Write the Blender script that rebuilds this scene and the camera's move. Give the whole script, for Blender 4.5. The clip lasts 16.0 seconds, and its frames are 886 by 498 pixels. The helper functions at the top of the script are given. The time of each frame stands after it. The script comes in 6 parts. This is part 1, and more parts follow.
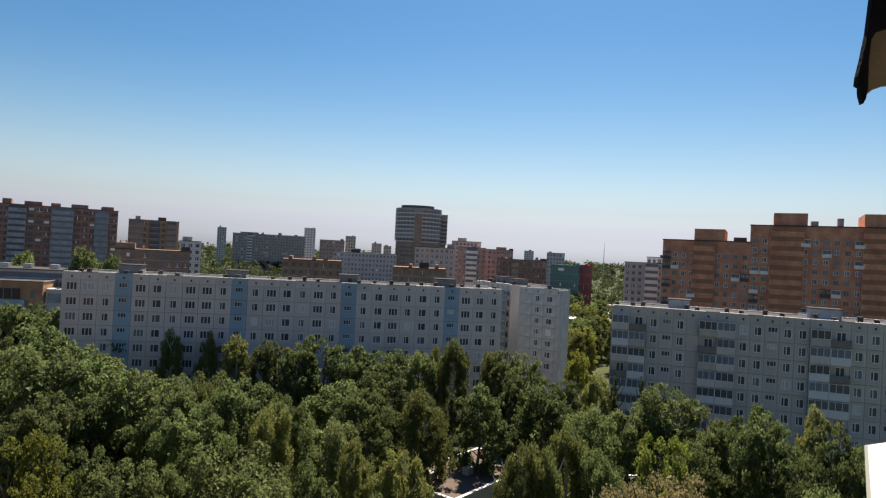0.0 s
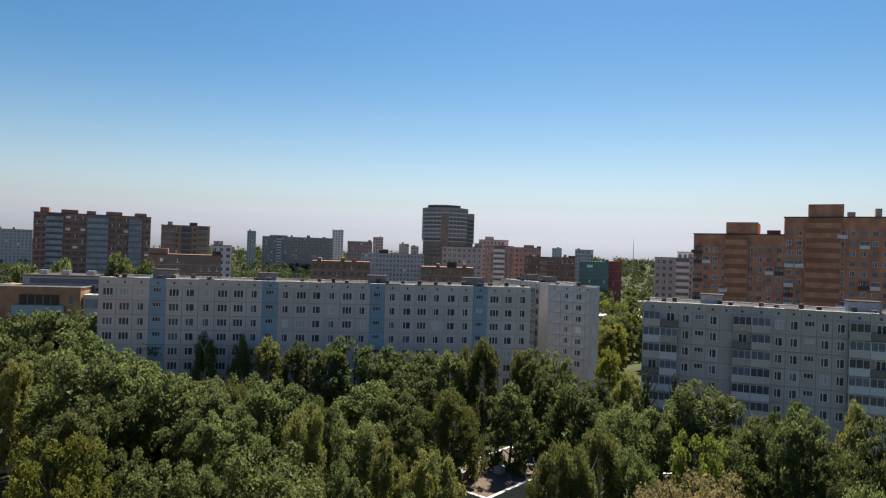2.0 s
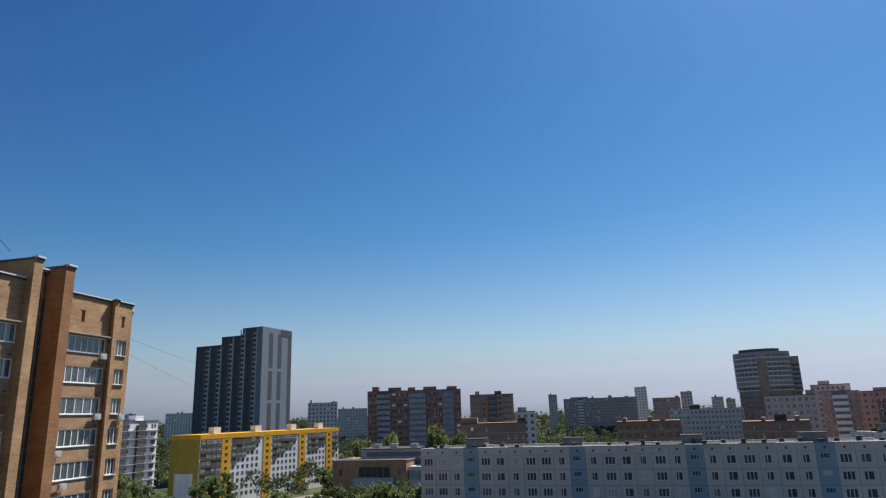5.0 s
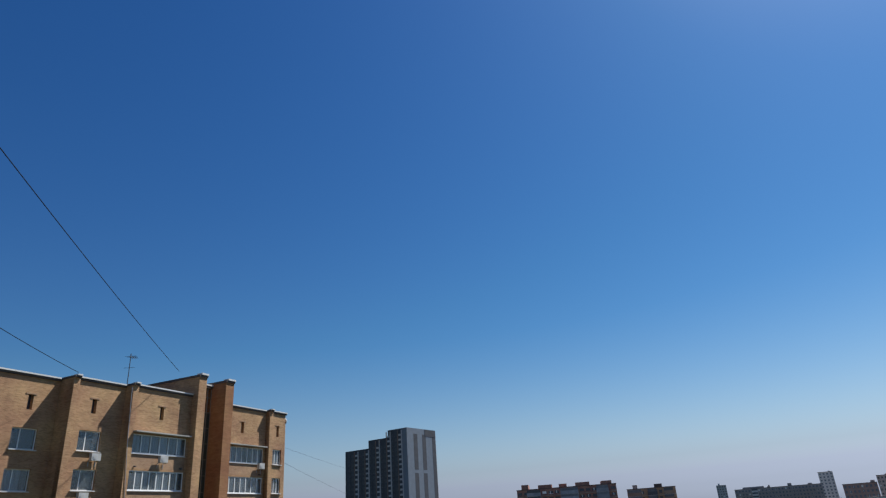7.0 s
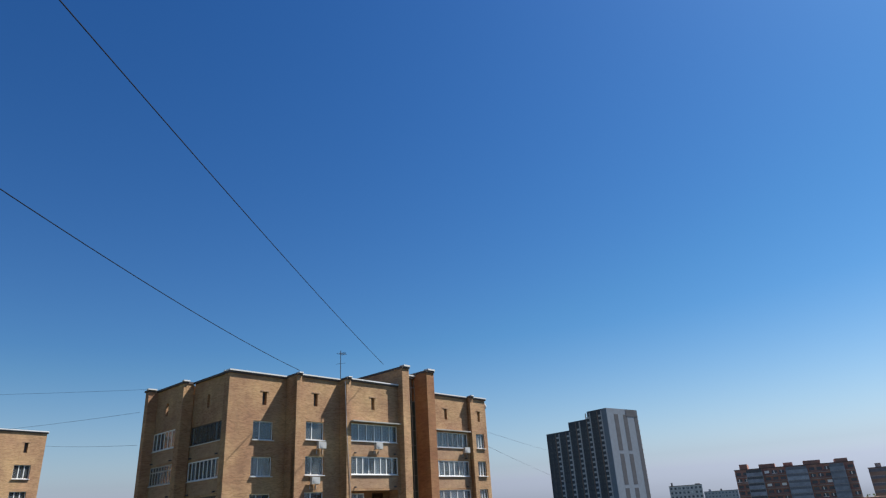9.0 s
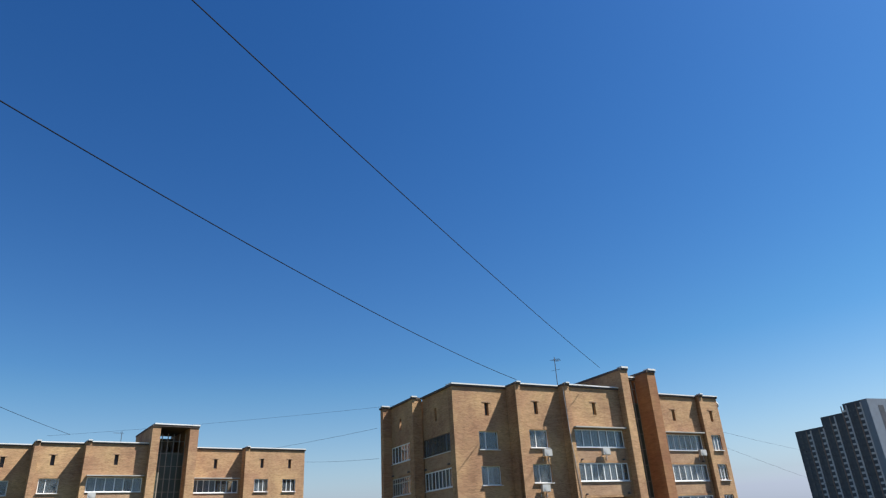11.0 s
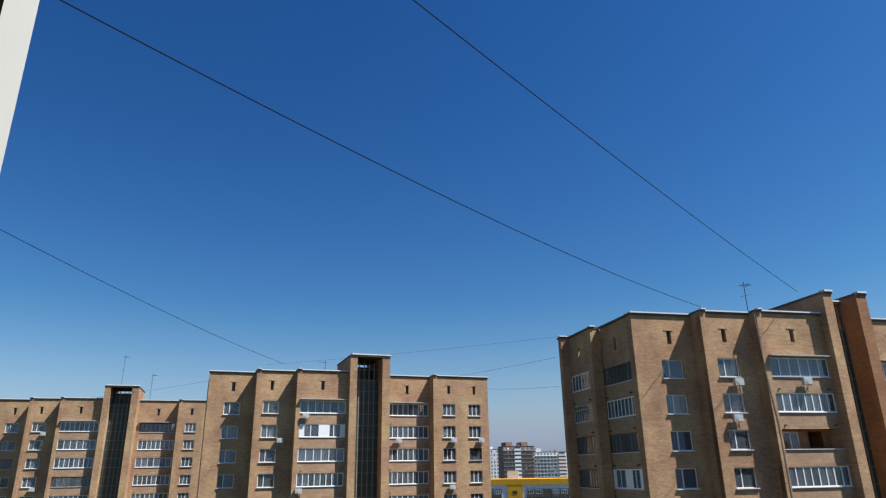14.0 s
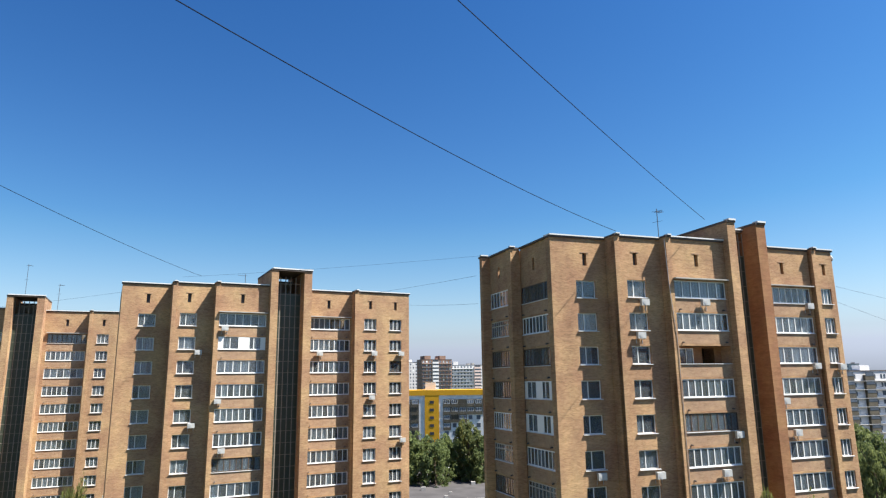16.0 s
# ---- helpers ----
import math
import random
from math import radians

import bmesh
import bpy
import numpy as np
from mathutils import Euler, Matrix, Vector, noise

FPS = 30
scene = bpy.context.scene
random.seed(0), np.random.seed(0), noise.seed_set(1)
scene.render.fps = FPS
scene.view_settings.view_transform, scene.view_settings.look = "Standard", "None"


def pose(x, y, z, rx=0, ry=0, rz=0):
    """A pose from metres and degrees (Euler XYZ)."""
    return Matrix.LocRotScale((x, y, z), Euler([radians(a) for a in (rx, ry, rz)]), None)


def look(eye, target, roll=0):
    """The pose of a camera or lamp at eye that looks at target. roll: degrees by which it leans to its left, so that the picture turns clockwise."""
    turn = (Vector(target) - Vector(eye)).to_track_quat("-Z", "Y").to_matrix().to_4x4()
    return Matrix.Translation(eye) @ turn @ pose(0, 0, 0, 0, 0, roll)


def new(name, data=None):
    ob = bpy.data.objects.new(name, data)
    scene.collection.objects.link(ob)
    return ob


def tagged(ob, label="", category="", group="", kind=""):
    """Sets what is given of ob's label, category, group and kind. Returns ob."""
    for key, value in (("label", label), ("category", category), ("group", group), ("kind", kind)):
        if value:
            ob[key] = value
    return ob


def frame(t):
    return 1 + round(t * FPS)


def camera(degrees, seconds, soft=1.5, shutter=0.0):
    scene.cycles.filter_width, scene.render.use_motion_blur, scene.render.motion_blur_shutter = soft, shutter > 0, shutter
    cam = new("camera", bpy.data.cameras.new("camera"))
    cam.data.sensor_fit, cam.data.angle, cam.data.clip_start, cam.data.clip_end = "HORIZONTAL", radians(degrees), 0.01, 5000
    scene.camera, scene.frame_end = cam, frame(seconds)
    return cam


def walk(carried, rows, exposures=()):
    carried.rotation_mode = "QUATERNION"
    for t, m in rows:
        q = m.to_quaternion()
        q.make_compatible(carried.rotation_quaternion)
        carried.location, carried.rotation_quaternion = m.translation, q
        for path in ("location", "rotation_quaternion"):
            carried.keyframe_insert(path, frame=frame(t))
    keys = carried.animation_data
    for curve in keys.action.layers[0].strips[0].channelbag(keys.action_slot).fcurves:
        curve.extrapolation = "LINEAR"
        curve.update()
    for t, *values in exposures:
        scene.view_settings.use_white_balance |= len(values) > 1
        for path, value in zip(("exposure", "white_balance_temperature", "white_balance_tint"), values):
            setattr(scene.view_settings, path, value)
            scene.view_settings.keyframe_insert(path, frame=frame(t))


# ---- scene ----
from itertools import accumulate

EYE = 33.0
cam = camera(68.9, 16.0, soft=1.25)
TURNS = [
    (0.0, -0.00, 0.57, -2.93),
    (0.5, -1.03, -0.20, -1.96),
    (1.0, -1.62, -0.09, -3.23),
    (1.5, 0.09, 1.22, -3.60),
    (2.0, 2.43, 0.41, -1.80),
    (2.5, 6.67, 1.53, -0.84),
    (3.0, 11.87, 2.98, 1.01),
    (3.5, 16.52, 5.17, 2.12),
    (4.0, 21.06, 6.85, 3.05),
    (4.2, 23.74, 7.97, 3.05),
    (6.3, 33.91, 23.09, 1.32),
    (6.5, 37.36, 23.03, 2.75),
    (7.0, 41.13, 23.10, 3.60),
    (7.5, 44.05, 23.10, 3.36),
    (8.0, 49.48, 22.73, 4.43),
    (8.5, 53.75, 22.30, 3.85),
    (8.7, 55.57, 22.46, 3.52),
    (10.8, 74.71, 24.16, 3.48),
    (11.0, 77.26, 24.37, 3.11),
    (11.5, 81.87, 24.29, 2.72),
    (12.0, 86.40, 24.27, 2.52),
    (12.5, 90.13, 24.14, 1.37),
    (13.0, 93.42, 23.58, 0.86),
    (13.5, 94.27, 20.85, 1.31),
    (14.0, 92.48, 18.91, 0.85),
    (14.5, 91.81, 17.43, 0.76),
    (15.0, 89.81, 15.31, 0.70),
    (15.5, 87.34, 13.31, -0.02),
    (16.0, 85.55, 11.53, 0.72),
]
# small sway of the hand: seconds, x, y, z offsets
SWAY = {0.0: (-0.014, 0.027, 0), 1.0: (-0.023, 0.033, 0), 1.5: (-0.029, 0.036, 0), 12.0: (-0.028, 0.04, 0), 12.5: (0, 0, 0), 13.0: (0, 0, 0), 13.5: (-0.0094, 0.0176, 0), 14.0: (-0.018, 0.026, 0), 16.0: (-0.018, 0.026, 0)}


def sway(t):
    keys = sorted(SWAY)
    for a, b in zip(keys, keys[1:]):
        if a <= t <= b:
            k = (t - a) / (b - a)
            k = k * k * (3 - 2 * k)
            return [p + (q - p) * k for p, q in zip(SWAY[a], SWAY[b])]
    return SWAY[keys[-1]]


def row(t, yaw, pitch, roll):
    dx, dy, dz = sway(t)
    return t, pose(dx, dy, EYE + dz, 90 + pitch, roll, yaw)


walk(cam, [row(*r) for r in TURNS],
     exposures=[(0.0, 1.0, 7300, 11), (3.0, 1.0, 7100, 11), (4.2, 0.87, 6700, 11), (6.3, 0.58, 6200, 10), (7.0, 0.58, 6200, 10), (8.7, 0.92, 6350, 10), (11.0, 1.2, 6400, 9), (11.5, 1.3, 6300, 9), (12.5, 1.3, 6250, 9), (13.0, 0.95, 5950, 9), (14.0, 0.9, 6000, 9), (15.0, 1.2, 6150, 9), (16.0, 1.5, 6450, 9)])

# ---- light ----
SUN_AZ, SUN_EL = -12.5, 56.5      # azimuth counter-clockwise from +y
world = bpy.data.worlds.new("sky")
scene.world = world
world.use_nodes = True
wn = world.node_tree
sky = wn.nodes.new("ShaderNodeTexSky")
sky.sky_type = "NISHITA"
sky.sun_disc = False
sky.sun_elevation = radians(SUN_EL)
sky.sun_rotation = radians(-SUN_AZ)
sky.altitude = 150
sky.air_density = 1.0
sky.dust_density = 0.3
sky.ozone_density = 2.0
glow = wn.nodes.new("ShaderNodeTexSky")         # the same sky with more dust: gives the brightness round the sun
glow.sky_type, glow.sun_disc, glow.altitude = "NISHITA", False, 150
glow.sun_elevation, glow.sun_rotation = radians(SUN_EL), radians(-SUN_AZ)
glow.air_density, glow.dust_density, glow.ozone_density = 1.0, 1.0, 2.0
deep, pale, tint, sep = (wn.nodes.new("ShaderNode" + k) for k in ("HueSaturation", "HueSaturation", "Mix", "SeparateColor"))
ratio, share, blend = wn.nodes.new("ShaderNodeMath"), wn.nodes.new("ShaderNodeMapRange"), wn.nodes.new("ShaderNodeMix")
deep.inputs["Saturation"].default_value = 1.36
deep.inputs["Hue"].default_value = 0.502
deep.inputs["Value"].default_value = 1.0
pale.inputs["Saturation"].default_value = 0.06
haze = wn.nodes.new("ShaderNodeMix")
haze.data_type, haze.blend_type = "RGBA", "MULTIPLY"
haze.inputs[0].default_value = 1.0
haze.inputs[7].default_value = (0.9, 0.96, 1.13, 1)
wn.links.new(pale.outputs[0], haze.inputs[6])
wn.links.new(sky.outputs[0], deep.inputs["Color"])
wn.links.new(sky.outputs[0], pale.inputs["Color"])
wn.links.new(sky.outputs[0], sep.inputs[0])
ratio.operation = "DIVIDE"                      # red over blue: near one in the haze low in the sky
wn.links.new(sep.outputs[0], ratio.inputs[0])
wn.links.new(sep.outputs[2], ratio.inputs[1])
share.inputs[1].default_value, share.inputs[2].default_value = 0.95, 0.4
wn.links.new(ratio.outputs[0], share.inputs[0])
blend.data_type = "RGBA"
wn.links.new(share.outputs[0], blend.inputs[0])
wn.links.new(haze.outputs[2], blend.inputs[6])
wn.links.new(deep.outputs[0], blend.inputs[7])
tint.data_type, tint.blend_type = "RGBA", "MULTIPLY"
tint.inputs[0].default_value = 1.0
low = wn.nodes.new("ShaderNodeMix")              # the haze low in the sky is a little duller
low.data_type = "RGBA"
low.inputs[6].default_value = (0.66, 0.685, 0.715, 1)
depth, dark, bw = wn.nodes.new("ShaderNodeMapRange"), wn.nodes.new("ShaderNodeMix"), wn.nodes.new("ShaderNodeRGBToBW")
depth.inputs[1].default_value, depth.inputs[2].default_value = 0.8, 3.6
dark.data_type = "RGBA"
dark.inputs[6].default_value, dark.inputs[7].default_value = (0.8, 0.69, 0.81, 1), (0.72, 0.772, 0.755, 1)
wn.links.new(bw.outputs[0], depth.inputs[0])
wn.links.new(depth.outputs[0], dark.inputs[0])
wn.links.new(dark.outputs[2], low.inputs[7])
wn.links.new(share.outputs[0], low.inputs[0])
wn.links.new(low.outputs[2], tint.inputs[7])
lit = wn.nodes.new("ShaderNodeMix")
lit.data_type, lit.blend_type = "RGBA", "COLOR"
lit.inputs[0].default_value = 1.0
contrast = wn.nodes.new("ShaderNodeGamma")
contrast.inputs["Gamma"].default_value = 1.22
wn.links.new(glow.outputs[0], contrast.inputs["Color"])
wn.links.new(contrast.outputs[0], lit.inputs[6])
wn.links.new(blend.outputs[2], lit.inputs[7])
wn.links.new(lit.outputs[2], tint.inputs[6])
wn.links.new(lit.outputs[2], bw.inputs[0])
wn.links.new(tint.outputs[2], wn.nodes["Background"].inputs[0])
wn.nodes["Background"].inputs[1].default_value = 0.051
sun_data = bpy.data.lights.new("sun", "SUN")
sun_data.energy, sun_data.angle, sun_data.color = 5.0, radians(0.5), (1.0, 0.95, 0.87)
sun = new("sun", sun_data)
sun_dir = Vector((-math.sin(radians(SUN_AZ)) * math.cos(radians(SUN_EL)), math.cos(radians(SUN_AZ)) * math.cos(radians(SUN_EL)), math.sin(radians(SUN_EL))))
sun.matrix_world = look(sun_dir * 300, (0, 0, 0))


# ---- materials ----
def mat(name, col, rough=0.85, var=0.18, scale=0.35, fine=9.0, bump=0.15, metal=0.0, rnd=0.0, spec=0.4, streak=False):
    """Paint, render or concrete with cloudy variation, grain and relief, in metres."""
    m = bpy.data.materials.new(name)
    m.use_nodes = True
    n, l = m.node_tree.nodes, m.node_tree.links
    b = n["Principled BSDF"]
    b.inputs["Roughness"].default_value, b.inputs["Metallic"].default_value = rough, metal
    b.inputs["Specular IOR Level"].default_value = spec if rough < 0.9 else 0.12
    co = n.new("ShaderNodeTexCoord")
    mp = n.new("ShaderNodeMapping")
    mp.inputs["Scale"].default_value = (1, 1, 0.25) if streak else (1, 1, 1)
    l.new(co.outputs["Object"], mp.inputs[0])
    a, g = n.new("ShaderNodeTexNoise"), n.new("ShaderNodeTexNoise")
    a.inputs["Scale"].default_value, a.inputs["Detail"].default_value = scale, 6
    g.inputs["Scale"].default_value, g.inputs["Detail"].default_value = fine, 3
    l.new(mp.outputs[0], a.inputs[0]), l.new(co.outputs["Object"], g.inputs[0])
    mix = n.new("ShaderNodeMix")
    mix.data_type = "RGBA"
    mix.inputs[6].default_value = (*[max(0, c * (1 - var)) for c in col], 1)
    mix.inputs[7].default_value = (*[min(1, c * (1 + var)) for c in col], 1)
    add = n.new("ShaderNodeMath")
    add.operation = "MULTIPLY_ADD"
    add.inputs[1].default_value = 0.35
    l.new(g.outputs[0], add.inputs[0]), l.new(a.outputs[0], add.inputs[2])
    rng = n.new("ShaderNodeMapRange")
    rng.inputs[1].default_value, rng.inputs[2].default_value = 0.42, 0.92
    l.new(add.outputs[0], rng.inputs[0]), l.new(rng.outputs[0], mix.inputs[0])
    out = mix.outputs[2]
    if rnd:
        inf, hsv, rr = n.new("ShaderNodeObjectInfo"), n.new("ShaderNodeHueSaturation"), n.new("ShaderNodeMapRange")
        rr.inputs[3].default_value, rr.inputs[4].default_value = 1 - rnd, 1 + rnd
        l.new(inf.outputs["Random"], rr.inputs[0]), l.new(rr.outputs[0], hsv.inputs["Value"]), l.new(out, hsv.inputs["Color"])
        out = hsv.outputs[0]
    l.new(out, b.inputs["Base Color"])
    if bump:
        bp = n.new("ShaderNodeBump")
        bp.inputs["Strength"].default_value, bp.inputs["Distance"].default_value = bump, 0.05
        l.new(g.outputs[0], bp.inputs["Height"]), l.new(bp.outputs[0], b.inputs["Normal"])
    return m


def brick_mat(name, c1, c2, mortar):
    m = mat(name, tuple((p + q) * 0.48 for p, q in zip(c1, c2)), 0.9, 0.45, 0.5, 2.2, streak=True)
    n, l = m.node_tree.nodes, m.node_tree.links
    b = n["Principled BSDF"]
    old = b.inputs["Base Color"].links[0].from_socket
    co, sep, add, com, br = (n.new("ShaderNode" + k) for k in ("TexCoord", "SeparateXYZ", "Math", "CombineXYZ", "TexBrick"))
    l.new(co.outputs["Object"], sep.inputs[0])
    l.new(sep.outputs[0], add.inputs[0]), l.new(sep.outputs[1], add.inputs[1])
    l.new(add.outputs[0], com.inputs[0]), l.new(sep.outputs[2], com.inputs[1])
    l.new(com.outputs[0], br.inputs[0])
    for k, v in (("Scale", 1.0), ("Mortar Size", 0.009), ("Brick Width", 0.26), ("Row Height", 0.077), ("Bias", 0.0), ("Mortar Smooth", 0.3)):
        br.inputs[k].default_value = v
    br.inputs["Color1"].default_value, br.inputs["Color2"].default_value, br.inputs["Mortar"].default_value = (*c1, 1), (*c2, 1), (*mortar, 1)
    mx = n.new("ShaderNodeMix")
    mx.data_type, mx.blend_type = "RGBA", "MIX"
    mx.inputs[0].default_value = 0.66
    l.new(old, mx.inputs[6]), l.new(br.outputs[0], mx.inputs[7])
    # batches of paler and darker courses, and large weathered patches
    shade = mx.outputs[2]
    for sc, lo, hi, size in (((0.8, 0.8, 4.0), 0.9, 1.1, 1.0), ((1, 1, 1), 0.84, 1.16, 0.35)):
        mp, no, rr, mu = (n.new("ShaderNode" + k) for k in ("Mapping", "TexNoise", "MapRange", "HueSaturation"))
        mp.inputs["Scale"].default_value = sc
        no.inputs["Scale"].default_value, no.inputs["Detail"].default_value = size, 4
        rr.inputs[1].default_value, rr.inputs[2].default_value, rr.inputs[3].default_value, rr.inputs[4].default_value = 0.33, 0.67, lo, hi
        l.new(co.outputs["Object"], mp.inputs[0]), l.new(mp.outputs[0], no.inputs[0]), l.new(no.outputs[0], rr.inputs[0])
        l.new(rr.outputs[0], mu.inputs["Value"]), l.new(shade, mu.inputs["Color"])
        shade = mu.outputs[0]
        if size < 0.5:                          # the patches also lean to golden or to pink
            hue = n.new("ShaderNodeMapRange")
            hue.inputs[1].default_value, hue.inputs[2].default_value, hue.inputs[3].default_value, hue.inputs[4].default_value = 0.33, 0.67, 0.49, 0.51
            l.new(no.outputs[0], hue.inputs[0]), l.new(hue.outputs[0], mu.inputs["Hue"])
    l.new(shade, b.inputs["Base Color"])
    bp = n.new("ShaderNodeBump")
    bp.inputs["Strength"].default_value, bp.inputs["Distance"].default_value = 0.4, 0.02
    l.new(br.outputs[1], bp.inputs["Height"]), l.new(bp.outputs[0], b.inputs["Normal"])
    return m


def glass_mat(name, col, rough=0.03, trans=0.9, spec=1.0):
    m = bpy.data.materials.new(name)
    m.use_nodes = True
    b = m.node_tree.nodes["Principled BSDF"]
    b.inputs["Base Color"].default_value = (*col, 1)
    b.inputs["Roughness"].default_value, b.inputs["IOR"].default_value = rough, 1.5
    b.inputs["Transmission Weight"].default_value, b.inputs["Specular IOR Level"].default_value = trans, spec
    return m


def leaf_mat(name, col, col2):
    m = bpy.data.materials.new(name)
    m.use_nodes = True
    n, l = m.node_tree.nodes, m.node_tree.links
    n.remove(n["Principled BSDF"])
    geo, inf, mix, hsv, rr = (n.new("ShaderNode" + k) for k in ("NewGeometry", "ObjectInfo", "Mix", "HueSaturation", "MapRange"))
    mix.data_type = "RGBA"
    mix.inputs[6].default_value, mix.inputs[7].default_value = (*col, 1), (*col2, 1)
    l.new(geo.outputs["Random Per Island"], mix.inputs[0])
    rr.inputs[3].default_value, rr.inputs[4].default_value = 0.66, 1.34
    # trees differ in hue as well, unlike their brightness
    wh, hu = n.new("ShaderNodeTexWhiteNoise"), n.new("ShaderNodeMapRange")
    wh.noise_dimensions = "1D"
    hu.inputs[3].default_value, hu.inputs[4].default_value = 0.483, 0.507
    l.new(inf.outputs["Random"], wh.inputs["W"]), l.new(wh.outputs["Value"], hu.inputs[0]), l.new(hu.outputs[0], hsv.inputs["Hue"])
    l.new(inf.outputs["Random"], rr.inputs[0]), l.new(rr.outputs[0], hsv.inputs["Value"]), l.new(mix.outputs[2], hsv.inputs["Color"])
    d, t, s, o = n.new("ShaderNodeBsdfPrincipled"), n.new("ShaderNodeBsdfTranslucent"), n.new("ShaderNodeMixShader"), n["Material Output"]
    d.inputs["Roughness"].default_value, d.inputs["Specular IOR Level"].default_value = 0.6, 0.25
    s.inputs[0].default_value = 0.5
    l.new(hsv.outputs[0], d.inputs["Base Color"]), l.new(hsv.outputs[0], t.inputs[0])
    l.new(d.outputs[0], s.inputs[1]), l.new(t.outputs[0], s.inputs[2]), l.new(s.outputs[0], o.inputs[0])
    return m


OCHRE = brick_mat("ochre_brick", (0.468, 0.277, 0.15), (0.262, 0.148, 0.077), (0.415, 0.312, 0.205))
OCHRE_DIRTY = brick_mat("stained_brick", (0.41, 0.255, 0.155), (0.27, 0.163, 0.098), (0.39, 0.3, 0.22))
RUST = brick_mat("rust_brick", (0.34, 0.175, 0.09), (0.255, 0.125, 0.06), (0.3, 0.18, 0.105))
WHITE_METAL = mat("white_tin", (0.62, 0.62, 0.61), 0.5, 0.06, 0.6, bump=0.03)
DARK_FASCIA = mat("dark_fascia", (0.09, 0.07, 0.06), 0.8)
PVC = mat("white_pvc", (0.78, 0.78, 0.76), 0.4, 0.05, 0.8, bump=0.0)
OLD_FRAME = mat("worn_wood_frame", (0.42, 0.38, 0.33), 0.8, 0.25, 1.0)
DARK_FRAME = mat("brown_frame", (0.1, 0.07, 0.05), 0.7, 0.2, 1.0)
GLASS = glass_mat("window_glass", (0.5, 0.57, 0.62))
STAIR_GLASS = glass_mat("dusty_green_glass", (0.045, 0.058, 0.045), 0.35, 0.2, 0.2)
# Dimness of the rooms is put into this dark base colour.
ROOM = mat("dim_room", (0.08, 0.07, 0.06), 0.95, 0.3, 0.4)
CURTAIN = mat("pale_curtain", (0.62, 0.62, 0.62), 0.9, 0.1, 2.0, rnd=0.25)
CONCRETE = mat("grey_concrete", (0.36, 0.35, 0.33), 0.9, 0.2, 0.5)
PANEL = mat("pale_panel", (0.65, 0.565, 0.52), 0.9, 0.12, 0.3, 6.0, rnd=0.06, streak=True)
PANEL_BLUE = mat("blue_panel", (0.31, 0.42, 0.5), 0.9, 0.12, 0.3, 6.0, rnd=0.08, streak=True)
PANEL_GREY = mat("grey_panel", (0.53, 0.475, 0.425), 0.9, 0.2, 0.4, 6.0, rnd=0.07, streak=True)
JOINT = mat("dark_joint", (0.22, 0.2, 0.19), 0.95)
ROOFING = mat("bitumen_roof", (0.075, 0.07, 0.07), 0.95, 0.3, 0.2)
STEEL = mat("galvanised_steel", (0.42, 0.43, 0.44), 0.45, 0.12, 2.0, metal=0.8)
DARK_STEEL = mat("dark_steel", (0.07, 0.07, 0.075), 0.6, 0.2, 2.0, metal=0.3)
FAR_GLASS = mat("far_window", (0.09, 0.11, 0.14), 0.3, 0.3, 0.8, bump=0.0, rnd=0.6, spec=0.6)
BARK = mat("bark", (0.12, 0.09, 0.065), 0.95, 0.3, 2.0, bump=0.6)
BIRCH_BARK = mat("birch_bark", (0.5, 0.48, 0.44), 0.9, 0.35, 3.0)
LEAF_BROAD = leaf_mat("broad_leaf", (0.102, 0.138, 0.05), (0.185, 0.222, 0.08))
LEAF_BIRCH = leaf_mat("birch_leaf", (0.146, 0.165, 0.05), (0.23, 0.246, 0.08))
LEAF_LIGHT = leaf_mat("light_leaf", (0.15, 0.178, 0.034), (0.235, 0.255, 0.055))
LEAF_TAN = leaf_mat("seeding_leaf", (0.15, 0.14, 0.055), (0.26, 0.225, 0.1))
LEAF_FAR = leaf_mat("dull_far_leaf", (0.04, 0.06, 0.025), (0.075, 0.1, 0.04))
LEAF_SPRUCE = leaf_mat("spruce_needle", (0.022, 0.045, 0.02), (0.05, 0.075, 0.03))
GROUND = mat("grassy_ground", (0.06, 0.07, 0.03), 1.0, 0.5, 0.05, 2.0)
ASPHALT = mat("asphalt", (0.105, 0.1, 0.095), 0.9, 0.12, 0.1, 5.0)
PAVING = mat("pale_paving", (0.17, 0.155, 0.135), 0.9, 0.15, 0.2)


